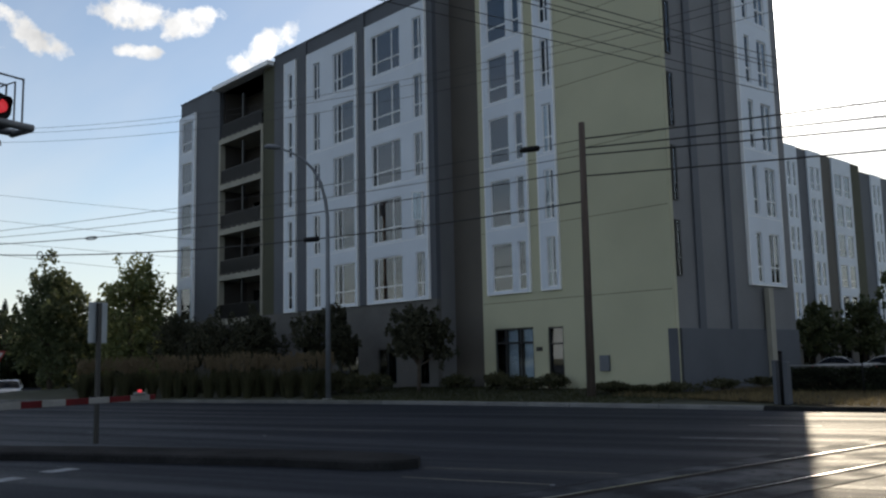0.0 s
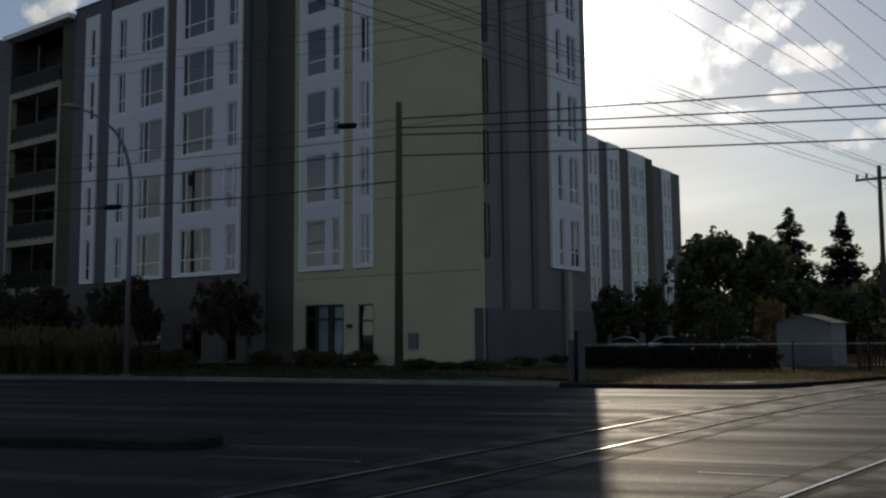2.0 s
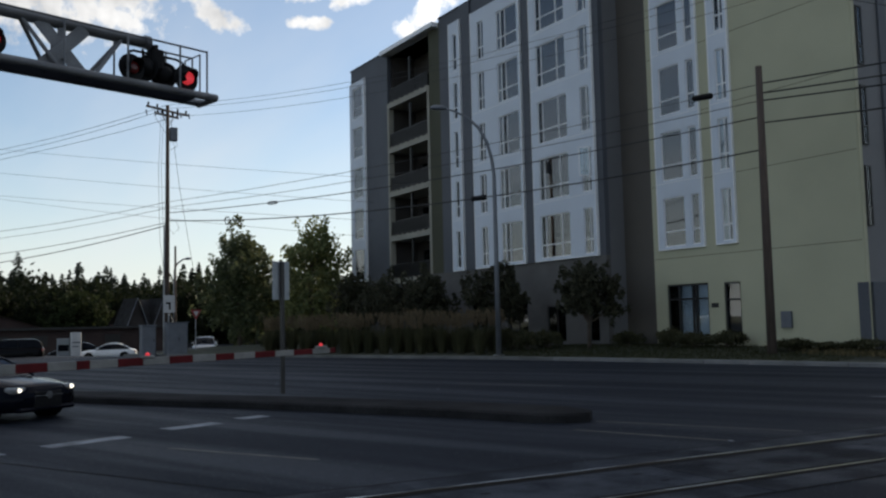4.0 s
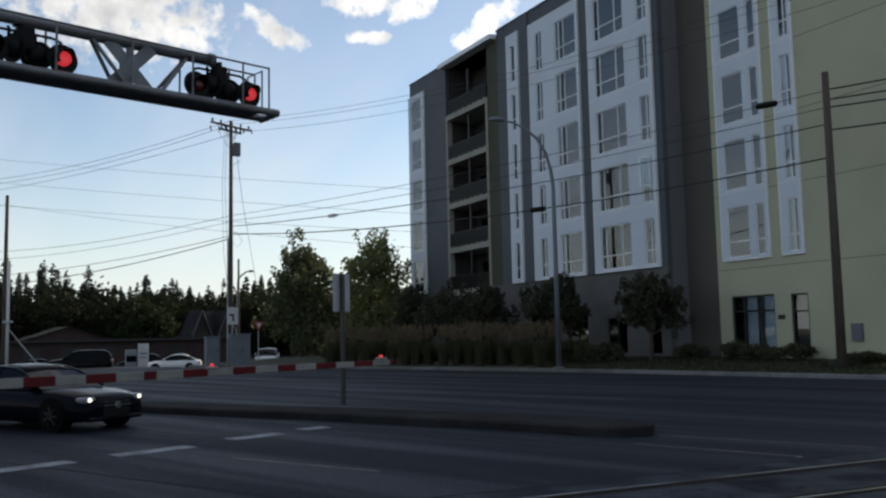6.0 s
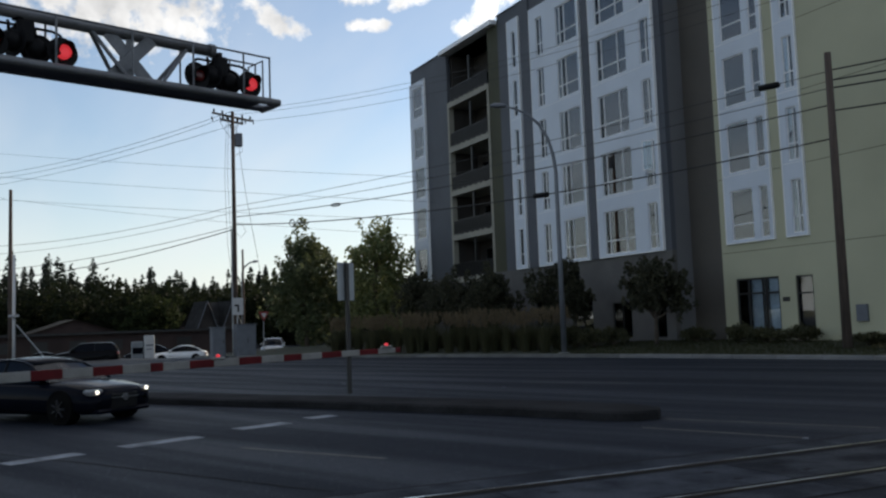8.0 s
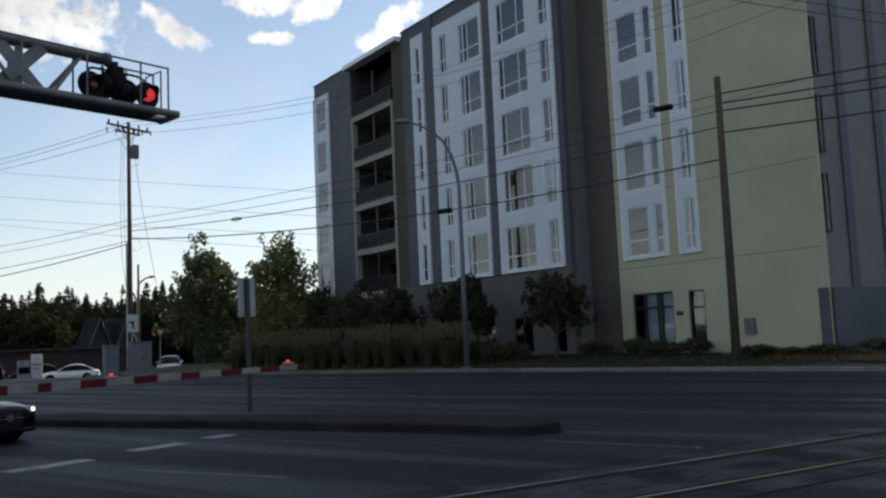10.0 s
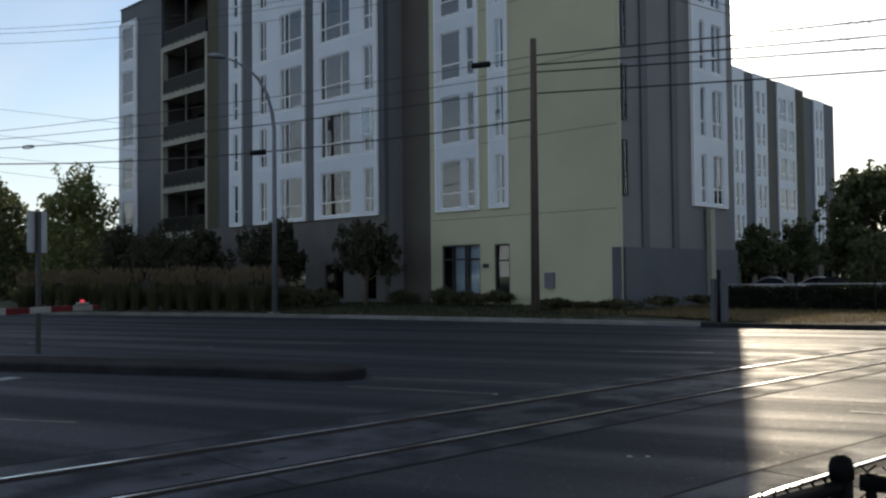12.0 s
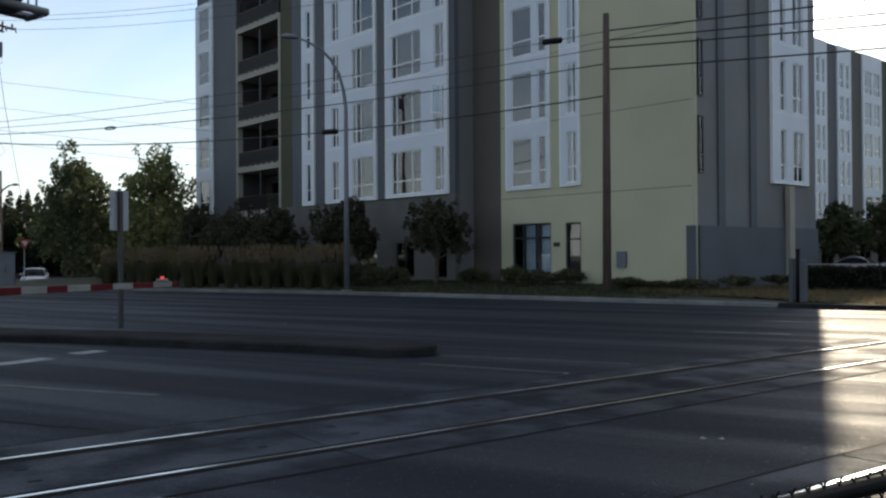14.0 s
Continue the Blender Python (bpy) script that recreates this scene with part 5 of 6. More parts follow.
def car(label, paint, at, rz, length=4.6, width=1.82, height=1.4, kind="sedan", lights=False):
    """Body lofted from cross sections along its length (front at +x), glasshouse, wheels, lamps."""
    t = thing("car", label, "car", at, rz, group="cars")
    L2, w = length / 2, width / 2
    suv = kind == "suv"
    belt = height * (0.66 if suv else 0.63)
    # (x, half width, low z, high z)
    secs = [(L2, w * 0.62, 0.36, 0.56), (L2 - 0.1, w * 0.84, 0.22, 0.68), (L2 - 0.35, w * 0.95, 0.19, belt * 0.84), (L2 - 0.8, w, 0.19, belt * 0.93), (L2 * 0.26, w, 0.19, belt),
            (0, w, 0.19, belt + 0.01), (-L2 * 0.45, w, 0.19, belt + 0.03), (-L2 + 0.55, w * 0.98, 0.2, belt + 0.02), (-L2 + 0.12, w * 0.9, 0.25, belt - 0.04), (-L2, w * 0.74, 0.4, belt - 0.2)]
    bm = bmesh.new()
    rings = []
    for x, hw, lo, hi in secs:
        mid_ = (lo + hi) / 2
        prof = [(-hw * 0.86, lo), (-hw, lo + 0.12), (-hw, mid_), (-hw * 0.97, hi - 0.1), (-hw * 0.86, hi - 0.01), (-hw * 0.4, hi + 0.025), (0, hi + 0.035), (hw * 0.4, hi + 0.025), (hw * 0.86, hi - 0.01), (hw * 0.97, hi - 0.1), (hw, mid_), (hw, lo + 0.12), (hw * 0.86, lo)]
        rings.append([bm.verts.new((x, y, z)) for y, z in prof])
    for a, b in zip(rings, rings[1:]):
        for k in range(len(a)):
            k2 = (k + 1) % len(a)
            bm.faces.new((a[k], a[k2], b[k2], b[k]))
    bm.faces.new(rings[0])
    bm.faces.new(rings[-1][::-1])
    bmesh.ops.recalc_face_normals(bm, faces=bm.faces[:])
    part("body", bm, M[paint], t, smooth=True)
    # glasshouse: an arched loft, glass all round with a painted roof skin over it
    f0, r0 = (L2 * 0.42, -L2 * 0.80) if not suv else (L2 * 0.45, -L2 * 0.96)
    arch = ((0, 0), (0.12, 0.38), (0.24, 0.74), (0.35, 0.92), (0.5, 1.0), (0.64, 0.97), (0.78, 0.76), (0.9, 0.4), (1, 0)) if not suv else ((0, 0), (0.1, 0.48), (0.2, 0.88), (0.32, 0.98), (0.5, 1.0), (0.7, 0.99), (0.88, 0.93), (0.96, 0.6), (1, 0))
    z0, wb, wt = belt - 0.005, w * 0.9, w * 0.68

    def ring(s_, h, lift):
        x, hw, z = lerp(f0, r0, s_), lerp(wb, wt, h), z0 + (height - 0.05 - z0) * h
        return [(x, y * (hw + lift), z + lift + 0.05 * h * (1 - y * y)) for y in (-1, -0.6, -0.2, 0.2, 0.6, 1)]
    bm = bmesh.new()
    for (sa, ha), (sb, hb) in zip(arch, arch[1:]):
        ra, rb_ = ring(sa, ha, 0), ring(sb, hb, 0)
        for k in range(5):
            bm.faces.new([bm.verts.new(c) for c in (ra[k], ra[k + 1], rb_[k + 1], rb_[k])])
        for k in (0, 5):
            s2 = -wb if k == 0 else wb
            bm.faces.new([bm.verts.new(c) for c in (ra[k], rb_[k], (rb_[k][0], s2, z0), (ra[k][0], s2, z0))])
    bmesh.ops.remove_doubles(bm, verts=bm.verts[:], dist=0.001)
    bmesh.ops.recalc_face_normals(bm, faces=bm.faces[:])
    part("glasshouse", bm, M["car_glass"], t, "dark tinted car windows")
    bm = bmesh.new()
    skin = [ring(sa, ha, 0.012) for sa, ha in arch if ha > 0.7]
    rows_ = [[bm.verts.new(c) for c in r_] for r_ in skin]
    for ra, rb_ in zip(rows_, rows_[1:]):
        for k in range(5):
            bm.faces.new((ra[k], ra[k + 1], rb_[k + 1], rb_[k]))
    bmesh.ops.recalc_face_normals(bm, faces=bm.faces[:])
    bmesh.ops.solidify(bm, geom=bm.faces[:], thickness=0.008)
    part("roof", bm, M[paint], t, smooth=True)
    for s in (-1, 1):
        edge = [ring(sa, ha, 0.0)[0 if s < 0 else 5] for sa, ha in arch]
        part("pillar", tubes((edge, 0.028), n=6), M[paint], t)
        mx = lerp(f0, r0, 0.52)
        part("door_pillar", tubes(([(mx, s * wb, z0), (mx - 0.03, s * wt, height - 0.06)], 0.03), n=6), M["black"], t)
        part("mirror", rbox(f0 - 0.35, f0 - 0.15, s * w * 1.0 - 0.09, s * w * 1.0 + 0.09, belt + 0.02, belt + 0.17, 0.03, 1), M[paint], t)
        hl = rbox(L2 - 0.34, L2 - 0.06, s * w * 0.7 - 0.16, s * w * 0.7 + 0.16, 0.57, 0.70, 0.05, 2)
        head = part("headlight", hl, M["lamp_glass"], t, "clear car headlight")
        if lights:
            bm = tubes(([(L2 - 0.08, s * w * 0.72, 0.64), (L2 - 0.03, s * w * 0.72, 0.64)], [0.045, 0.035]), n=12)
            part("bulb", bm, M["head_lamp"], head, "switched-on headlamp")
        part("tail_light", rbox(-L2 + 0.02, -L2 + 0.2, s * w * 0.72 - 0.15, s * w * 0.72 + 0.15, belt - 0.28, belt - 0.12, 0.02, 1), M["sign_red"], t)
    r = 0.32 if not suv else 0.36
    for x in (L2 - 0.86, -L2 + 0.92):
        for s in (-1, 1):
            bm = tubes(([(x, s * (w - 0.24), r), (x, s * (w - 0.22), r), (x, s * (w - 0.02), r), (x, s * (w + 0.005), r)], [r * 0.85, r, r, r * 0.88]), n=22)
            wheel = part("wheel", bm, M["tyre"], t, "black tyre", True)
            part("rim_dish", tubes(([(x, s * (w - 0.06), r), (x, s * (w + 0.008), r)], [r * 0.6, r * 0.64]), n=18), M["tyre"], wheel)
            bm = tubes(*[([(x + 0.2 * r * math.cos(a_), s * (w + 0.012), r + 0.2 * r * math.sin(a_)), (x + 0.62 * r * math.cos(a_), s * (w + 0.012), r + 0.62 * r * math.sin(a_))], [0.03, 0.022]) for a_ in [k * math.tau / 7 for k in range(7)]], ([(x, s * (w - 0.01), r), (x, s * (w + 0.025), r)], 0.26 * r), n=8)
            part("rim", bm, M["alloy"], wheel, "dull alloy rim with seven spokes")
            bm = tubes(([(x, s * (w - 0.26), r + 0.02), (x, s * (w + 0.004), r + 0.02)], r + 0.045), n=22)
            part("wheel_arch", bm, M["tyre"], t)
    part("grille", rbox(L2 - 0.05, L2 + 0.015, -0.36, 0.36, 0.26, 0.6, 0.03, 1), M["black"], t)
    part("grille_bar", boxes((L2 + 0.005, L2 + 0.03, -0.36, 0.36, 0.5, 0.52)), M["chrome"], t)
    part("badge", tubes(([(L2 + 0.015, 0, 0.51), (L2 + 0.04, 0, 0.51)], 0.08), n=16), M["chrome"], t)
    part("number_plate", boxes((L2 + 0.0, L2 + 0.02, -0.2, 0.2, 0.3, 0.38)), M["black"], t)
    part("bumper_lip", rbox(L2 - 0.2, L2 + 0.02, -w * 0.78, w * 0.78, 0.2, 0.3, 0.04, 1), M[paint], t)
    return t


car("dark blue sedan with headlamps on waiting at the gate", "car_blue", (-21.33, 1.19, 0), 36, 4.5, 1.82, 1.36, lights=True)
car("white sedan parked beyond the junction", "car_white", (-76.6, 14.3, -0.75), -105, 4.5, 1.8, 1.42)
car("black sport utility car parked beyond the junction", "car_black", (-68.5, 6.2, -0.45), -100, 4.6, 1.9, 1.7, kind="suv")
car("dark hatchback parked beside a white car", "car_black", (-80.0, 12.4, -0.75), -105, 4.3, 1.8, 1.5)
car("dark hatchback beyond the junction", "car_black", (-76, 3.4, -0.75), -95, 4.2, 1.8, 1.35)
car("silver sport utility car among the trees", "car_silver", (-72.0, 21.0, -0.65), -20, 4.5, 1.85, 1.65, kind="suv")

# cabinets, signs by the far corner
cab = thing("signal_cabinet", "grey steel signal cabinet on the far corner", "cabinet", (-57.6, 13.15, 0.0), group="roadside cabinets")
part("body", rbox(-0.4, 0.4, -0.42, 0.42, 0.0, 1.95, 0.03, 1), M["cabinet"], cab)
part("door", boxes((0.402, 0.425, -0.36, 0.36, 0.1, 1.85)), M["cabinet"], cab)
part("handle", boxes((0.426, 0.45, 0.26, 0.29, 0.95, 1.15)), M["black"], cab)
part("lid", boxes((-0.44, 0.46, -0.46, 0.46, 1.955, 2.02)), M["cabinet"], cab)
cab2 = thing("signal_cabinet", "wide grey steel signal cabinet beside the pole", "cabinet", (-56.8, 14.7, 0.0), group="roadside cabinets")
part("body", rbox(-0.5, 0.5, -0.62, 0.62, 0.0, 2.1, 0.03, 1), M["cabinet"], cab2)
part("door", boxes((0.502, 0.525, -0.55, -0.005, 0.1, 2.0)), M["cabinet"], cab2)
part("door", boxes((0.502, 0.525, 0.005, 0.55, 0.1, 2.0)), M["cabinet"], cab2)
part("handle", boxes((0.526, 0.55, 0.05, 0.08, 0.95, 1.2)), M["black"], cab2)
part("lid", boxes((-0.55, 0.56, -0.67, 0.67, 2.1, 2.15)), M["cabinet"], cab2)
ns = thing("road_sign", "white rectangular sign with black arrow bars on a post", "road sign", (-57.2, 14.35, 0.0), rz=8)
part("post", tubes(([(0, 0, 0), (0, 0, 3.9)], 0.04), n=8), M["galv"], ns)
pn = part("sign_panel", rbox(0.05, 0.07, -0.38, 0.38, 2.75, 3.85, 0.006, 1), M["sign_white"], ns)
part("sign_bar", boxes((0.071, 0.076, -0.22, 0.1, 3.3, 3.42), (0.071, 0.076, -0.02, 0.1, 2.95, 3.3)), M["black"], pn)
ys = thing("yield_sign", "red and white triangular yield sign", "road sign", (-60.5, 17.0, 0.0), rz=8)
part("post", tubes(([(0, 0, 0), (0, 0, 2.4)], 0.03), n=8), M["galv"], ys)
for nm, s, m, x in (("sign_panel", 0.40, "sign_red", 0.04), ("sign_face", 0.2, "sign_white", 0.062)):
    bm = bmesh.new()
    v3 = [bm.verts.new((x + dx, y * s, 2.75 + z * s)) for dx in (0, 0.02) for y, z in ((-1, 0.6), (1, 0.6), (0, -1.1))]
    bm.faces.new(v3[:3][::-1])
    bm.faces.new(v3[3:])
    for k in range(3):
        bm.faces.new((v3[k], v3[(k + 1) % 3], v3[3 + (k + 1) % 3], v3[3 + k]))
    part(nm, bm, M[m], ys)
ps = thing("pylon_sign", "pale free-standing sign board with unreadable bars", "sign", (-75.0, 11.6, -0.75), rz=5)
part("board", rbox(-0.15, 0.15, -0.4, 0.38, 0.0, 2.35, 0.03, 1), M["sign_white"], ps)
part("text_bar", boxes((0.151, 0.156, -0.3, 0.3, 1.5, 1.62), (0.151, 0.156, -0.3, 0.2, 1.2, 1.28)), M["cabinet"], ps)
part("side_board", rbox(-0.1, 0.1, -1.4, -0.5, 0.0, 1.9, 0.03, 1), M["sign_back"], ps)
part("side_panel", boxes((0.101, 0.106, -1.35, -0.55, 0.9, 1.4)), M["car_blue"], ps)


def house(x, y, rz, w, d, h, ridge, wall_m, label):
    t = thing("house", label, "house", (x, y, -0.75), rz)
    part("wall", boxes((-d, 0, -w / 2, w / 2, 0, h)), M[wall_m], t)
    bm = bmesh.new()
    o = 0.4
    vs = [bm.verts.new(c) for c in ((o, -w / 2 - o, h - 0.2), (o, 0, ridge), (o, w / 2 + o, h - 0.2), (-d - o, -w / 2 - o, h - 0.2), (-d - o, 0, ridge), (-d - o, w / 2 + o, h - 0.2))]
    for f in ((0, 1, 4, 3), (1, 2, 5, 4)):
        bm.faces.new([vs[i] for i in f])
    bmesh.ops.solidify(bm, geom=bm.faces[:], thickness=0.18)
    part("roof", bm, M["shingle"], t)
    bm = bmesh.new()
    g = [bm.verts.new(c) for c in ((0.004, -w / 2, h), (0.004, w / 2, h), (0.004, 0, ridge - 0.15))]
    bm.faces.new(g)
    part("gable", bm, M[wall_m], t)
    for yy in (-w * 0.25, w * 0.25):
        part("window", boxes((0.0, 0.03, yy - 0.5, yy + 0.5, 1.0, 2.2)), M["dark_frame"], t)
    return t


cottage = thing("house", "small dark house with two steep front gables", "house", (-107.0, 24.4, -0.75), 12.5)
part("wall", boxes((-6.0, 0.0, -2.0, 2.0, 0, 3.1)), M["brick_wall"], cottage)
bm = bmesh.new()
ridge_pts = [bm.verts.new(c) for c in ((0.35, -2.2, 2.9), (0.35, 2.2, 2.9), (-2.6, 1.6, 6.0), (-2.6, -1.6, 6.0), (-6.3, 2.2, 2.9), (-6.3, -2.2, 2.9))]
bm.faces.new([ridge_pts[i] for i in (0, 1, 2, 3)])
bm.faces.new([ridge_pts[i] for i in (3, 2, 4, 5)])
bmesh.ops.solidify(bm, geom=bm.faces[:], thickness=0.15)
part("roof", bm, M["roof_pale"], cottage, "weathered grey shingle roof")
for yc in (-1.75, 1.45):
    bm = bmesh.new()
    front_v = [bm.verts.new((0.9, yc + y, z)) for y, z in ((-1.15, 0.0), (1.15, 0.0), (1.15, 2.9), (0, 5.85), (-1.15, 2.9))]
    back_v = [bm.verts.new((-2.6, yc + y, z)) for y, z in ((-1.15, 0.0), (1.15, 0.0), (1.15, 2.9), (0, 5.85), (-1.15, 2.9))]
    bm.faces.new(front_v)
    for k_ in range(5):
        bm.faces.new((front_v[k_], back_v[k_], back_v[(k_ + 1) % 5], front_v[(k_ + 1) % 5]))
    part("gable", bm, M["gable_board"], cottage, "dark boarded gable front")
    bm = bmesh.new()
    for sgn in (-1, 1):
        bm.faces.new([bm.verts.new(c) for c in ((1.2, yc, 6.05), (-2.6, yc, 6.05), (-2.6, yc + sgn * 1.4, 2.5), (1.2, yc + sgn * 1.4, 2.5))])
    bmesh.ops.solidify(bm, geom=bm.faces[:], thickness=0.14)
    part("gable_roof", bm, M["roof_pale"], cottage)
    part("window", boxes((0.902, 0.95, yc - 0.45, yc + 0.45, 1.0, 2.2)), M["dark_frame"], cottage)
    part("bargeboard", tubes(([(1.22, yc - 1.4, 2.5), (1.22, yc, 6.05), (1.22, yc + 1.4, 2.5)], 0.06), n=5), M["cabinet"], cottage)
house(-108.0, 8.6, 6, 9.5, 8, 2.9, 4.4, "brick_wall", "low dark house with a gabled roof")
low = thing("long_building", "long low brick building behind the car park", "building", (-100, 14, -0.75), rz=6)
part("wall", boxes((-8, 0, -16, 12, 0, 2.6)), M["brick_wall"], low)
part("roof", boxes((-8.4, 0.4, -16.4, 12.4, 2.6, 2.85)), M["shingle"], low)
for k in range(7):
    part("window", boxes((0, 0.03, -14 + 3.7 * k, -12.4 + 3.7 * k, 0.9, 2.0)), M["dark_frame"], low)

# ---- shed, hedge and fence past the road ----
shed = thing("shed", "pale grey garden shed with a shallow gable roof", "shed", (-10.45, 43.8, 0.06), rz=-5)
part("wall", boxes((-1.5, 1.5, 0, 2.6, 0, 2.35)), M["shed"], shed)
for k in range(11):
    part("siding_batten", boxes((-1.48 + 0.29 * k, -1.45 + 0.29 * k, -0.02, 0.0, 0.05, 2.3)), M["shed"], shed)
for x_ in (-1.53, 1.45):
    part("corner_board", boxes((x_, x_ + 0.08, -0.03, 0.06, 0, 2.35)), M["shed"], shed)
bm = bmesh.new()
vs = [bm.verts.new(c) for c in ((-1.7, -0.25, 2.3), (0, -0.25, 2.75), (1.7, -0.25, 2.3), (-1.7, 2.8, 2.3), (0, 2.8, 2.75), (1.7, 2.8, 2.3))]
for f in ((0, 1, 4, 3), (1, 2, 5, 4)):
    bm.faces.new([vs[i] for i in f])
bmesh.ops.solidify(bm, geom=bm.faces[:], thickness=0.06)
part("roof", bm, M["cabinet"], shed)
bm = bmesh.new()
bm.faces.new([bm.verts.new(c) for c in ((-1.5, -0.004, 2.34), (1.5, -0.004, 2.34), (0, -0.004, 2.7))])
part("gable", bm, M["shed"], shed)
shed.scale = (0.82, 0.85, 0.93)


def chain_link(name, a, b, h, z0, posts, pitch, mat, label, post_r=0.03, wire_r=0.004, rail_r=0.021, rail_mat=None, over=0.0):
    """Chain-link fence from a to b: posts, top rail and a woven mesh of wires."""
    a, b = Vector((*a, z0)), Vector((*b, z0))
    d = b - a
    ln = d.length
    t = thing(name, label, "fence", a, math.degrees(math.atan2(d.y, d.x)))
    for x in posts:
        bm = tubes(([(x, 0, -0.2), (x, 0, h)], post_r), ([(x, 0, h - 0.01), (x, 0, h + 0.025), (x, 0, h + 0.048), (x, 0, h + 0.06)], [post_r * 1.1, post_r * 1.12, post_r * 0.9, post_r * 0.35]), n=12)
        part("post", bm, M[mat], t, smooth=True)
    part("top_rail", tubes(([(0, 0, h - 0.03), (ln, 0, h - 0.03)], rail_r), n=10), M[rail_mat or mat], t, smooth=True)
    part("bottom_wire", tubes(([(0, 0, 0.05), (ln, 0, 0.05)], wire_r), n=5), M[mat], t)
    verts, faces = [], []

    def strand(p, q):
        n0 = len(verts)
        dd = (q - p).normalized()
        u = dd.cross(Vector((0, 1, 0))).normalized() * wire_r
        w = Vector((0, 1, 0)) * wire_r
        for s in (p, q):
            verts.extend([s + u, s - u * 0.5 + w * 0.87, s - u * 0.5 - w * 0.87])
        faces.extend([(n0 + k, n0 + (k + 1) % 3, n0 + 3 + (k + 1) % 3, n0 + 3 + k) for k in range(3)])
    top_z = h - 0.012 + over
    k = -int(h / pitch) - 1
    while k * pitch < ln:
        x0 = k * pitch
        for s in (1, -1):
            xa, za, xb, zb = (x0, 0.04, x0 + top_z, top_z) if s > 0 else (x0 + top_z, 0.04, x0, top_z)
            pa, pb = Vector((xa, 0.006 * s, za)), Vector((xb, 0.006 * s, zb))
            # clip to the panel
            if pb.x != pa.x:
                lo_t, hi_t = sorted(((0 - pa.x) / (pb.x - pa.x), (ln - pa.x) / (pb.x - pa.x)))
                lo_t, hi_t = max(0, lo_t), min(1, hi_t)
                if lo_t < hi_t:
                    strand(pa.lerp(pb, lo_t), pa.lerp(pb, hi_t))
        k += 1
    ob = link("wire_mesh", verts, faces, M[mat], t, "woven black chain-link mesh")
    ob["kind"] = "stuff"
    return t


chain_link("chain_link_fence", (-17.5, 34.5), (-5.8, 39.6), 1.25, 0.1, [0.0, 2.9, 5.8, 8.7, 11.6, 12.76], 0.12, "black", "low dark chain-link fence with a grey top rail", 0.03, 0.004, rail_mat="galv")

# weathered wooden lattice panel and gate post by the shed
lat = thing("lattice_panel", "weathered brown wooden lattice fence panel", "fence", (-7.45, 40.4, 0.1), rz=-2)
for k_ in range(12):
    part("slat", boxes((0.14 * k_, 0.14 * k_ + 0.07, -0.012, 0.012, 0.05, 1.3)), M["weathered_wood"], lat)
for z_ in (0.2, 0.68, 1.18):
    part("rail", boxes((-0.03, 1.64, 0.014, 0.05, z_, z_ + 0.08)), M["weathered_wood"], lat)
for x_ in (-0.06, 1.7):
    part("post", rbox(x_ - 0.05, x_ + 0.05, -0.05, 0.05, -0.1, 1.42, 0.012, 1), M["weathered_wood"], lat)
gp = thing("gate_post", "dark square steel gate post at the end of the fence", "post", (-5.75, 39.62, 0.1))
part("shaft", rbox(-0.07, 0.07, -0.07, 0.07, -0.1, 1.55, 0.012, 1), M["black"], gp)
part("cap", rbox(-0.085, 0.085, -0.085, 0.085, 1.55, 1.6, 0.015, 1), M["black"], gp)
# small pedestal on the corner behind the kerb
pd = thing("service_pedestal", "narrow grey service pedestal beside a dark post", "pedestal", (-14.75, 28.9, 0.1), rz=-15)
part("post", tubes(([(0, 0, -0.1), (0, 0, 1.75)], [0.075, 0.07]), n=12), M["black"], pd, smooth=True)
part("cap", tubes(([(0, 0, 1.75), (0, 0, 1.8), (0, 0, 1.82)], [0.085, 0.08, 0.03]), n=12), M["black"], pd, smooth=True)
part("box", rbox(-0.32, -0.14, -0.1, 0.1, 0.0, 1.5, 0.02, 1), M["slate"], pd)
part("box", rbox(0.14, 0.34, -0.1, 0.1, 0.0, 1.45, 0.02, 1), M["slate"], pd)

# near black fence beside the camera
NP = Vector((-0.975, 2.63))
chain_link("chain_link_fence", (NP.x, NP.y), (NP.x - 0.66, NP.y - 4.0), 1.214, 0.0, [0.0, 2.4, 4.1], 0.062, "fence_black", "black vinyl-coated chain-link fence with terminal post", 0.031, 0.0034, 0.024, over=0.018)
panel = chain_link("metal_gate", (NP.x + 0.0, NP.y + 0.145), (NP.x + 2.35, NP.y + 0.74), 1.2, 0.0, [], 0.062, "fence_black", "black chain-link gate panel beside the terminal post", 0.02, 0.0032, 0.026, over=0.035)
for x in (0.03, 2.38):
    part("upright", tubes(([(x, 0, 0.0), (x, 0, 1.2)], 0.016), n=8), M["fence_black"], panel)
sheet("pavement", [(-1.1, 2.9), (-1.7, -1.2), (-2.4, -6), (6, -8), (8, 4.9), (1.6, 3.45)], 0.006, M["concrete"], "pale concrete waiting area behind the fence")

# ---- vegetation ----
rng = np.random.default_rng(7)


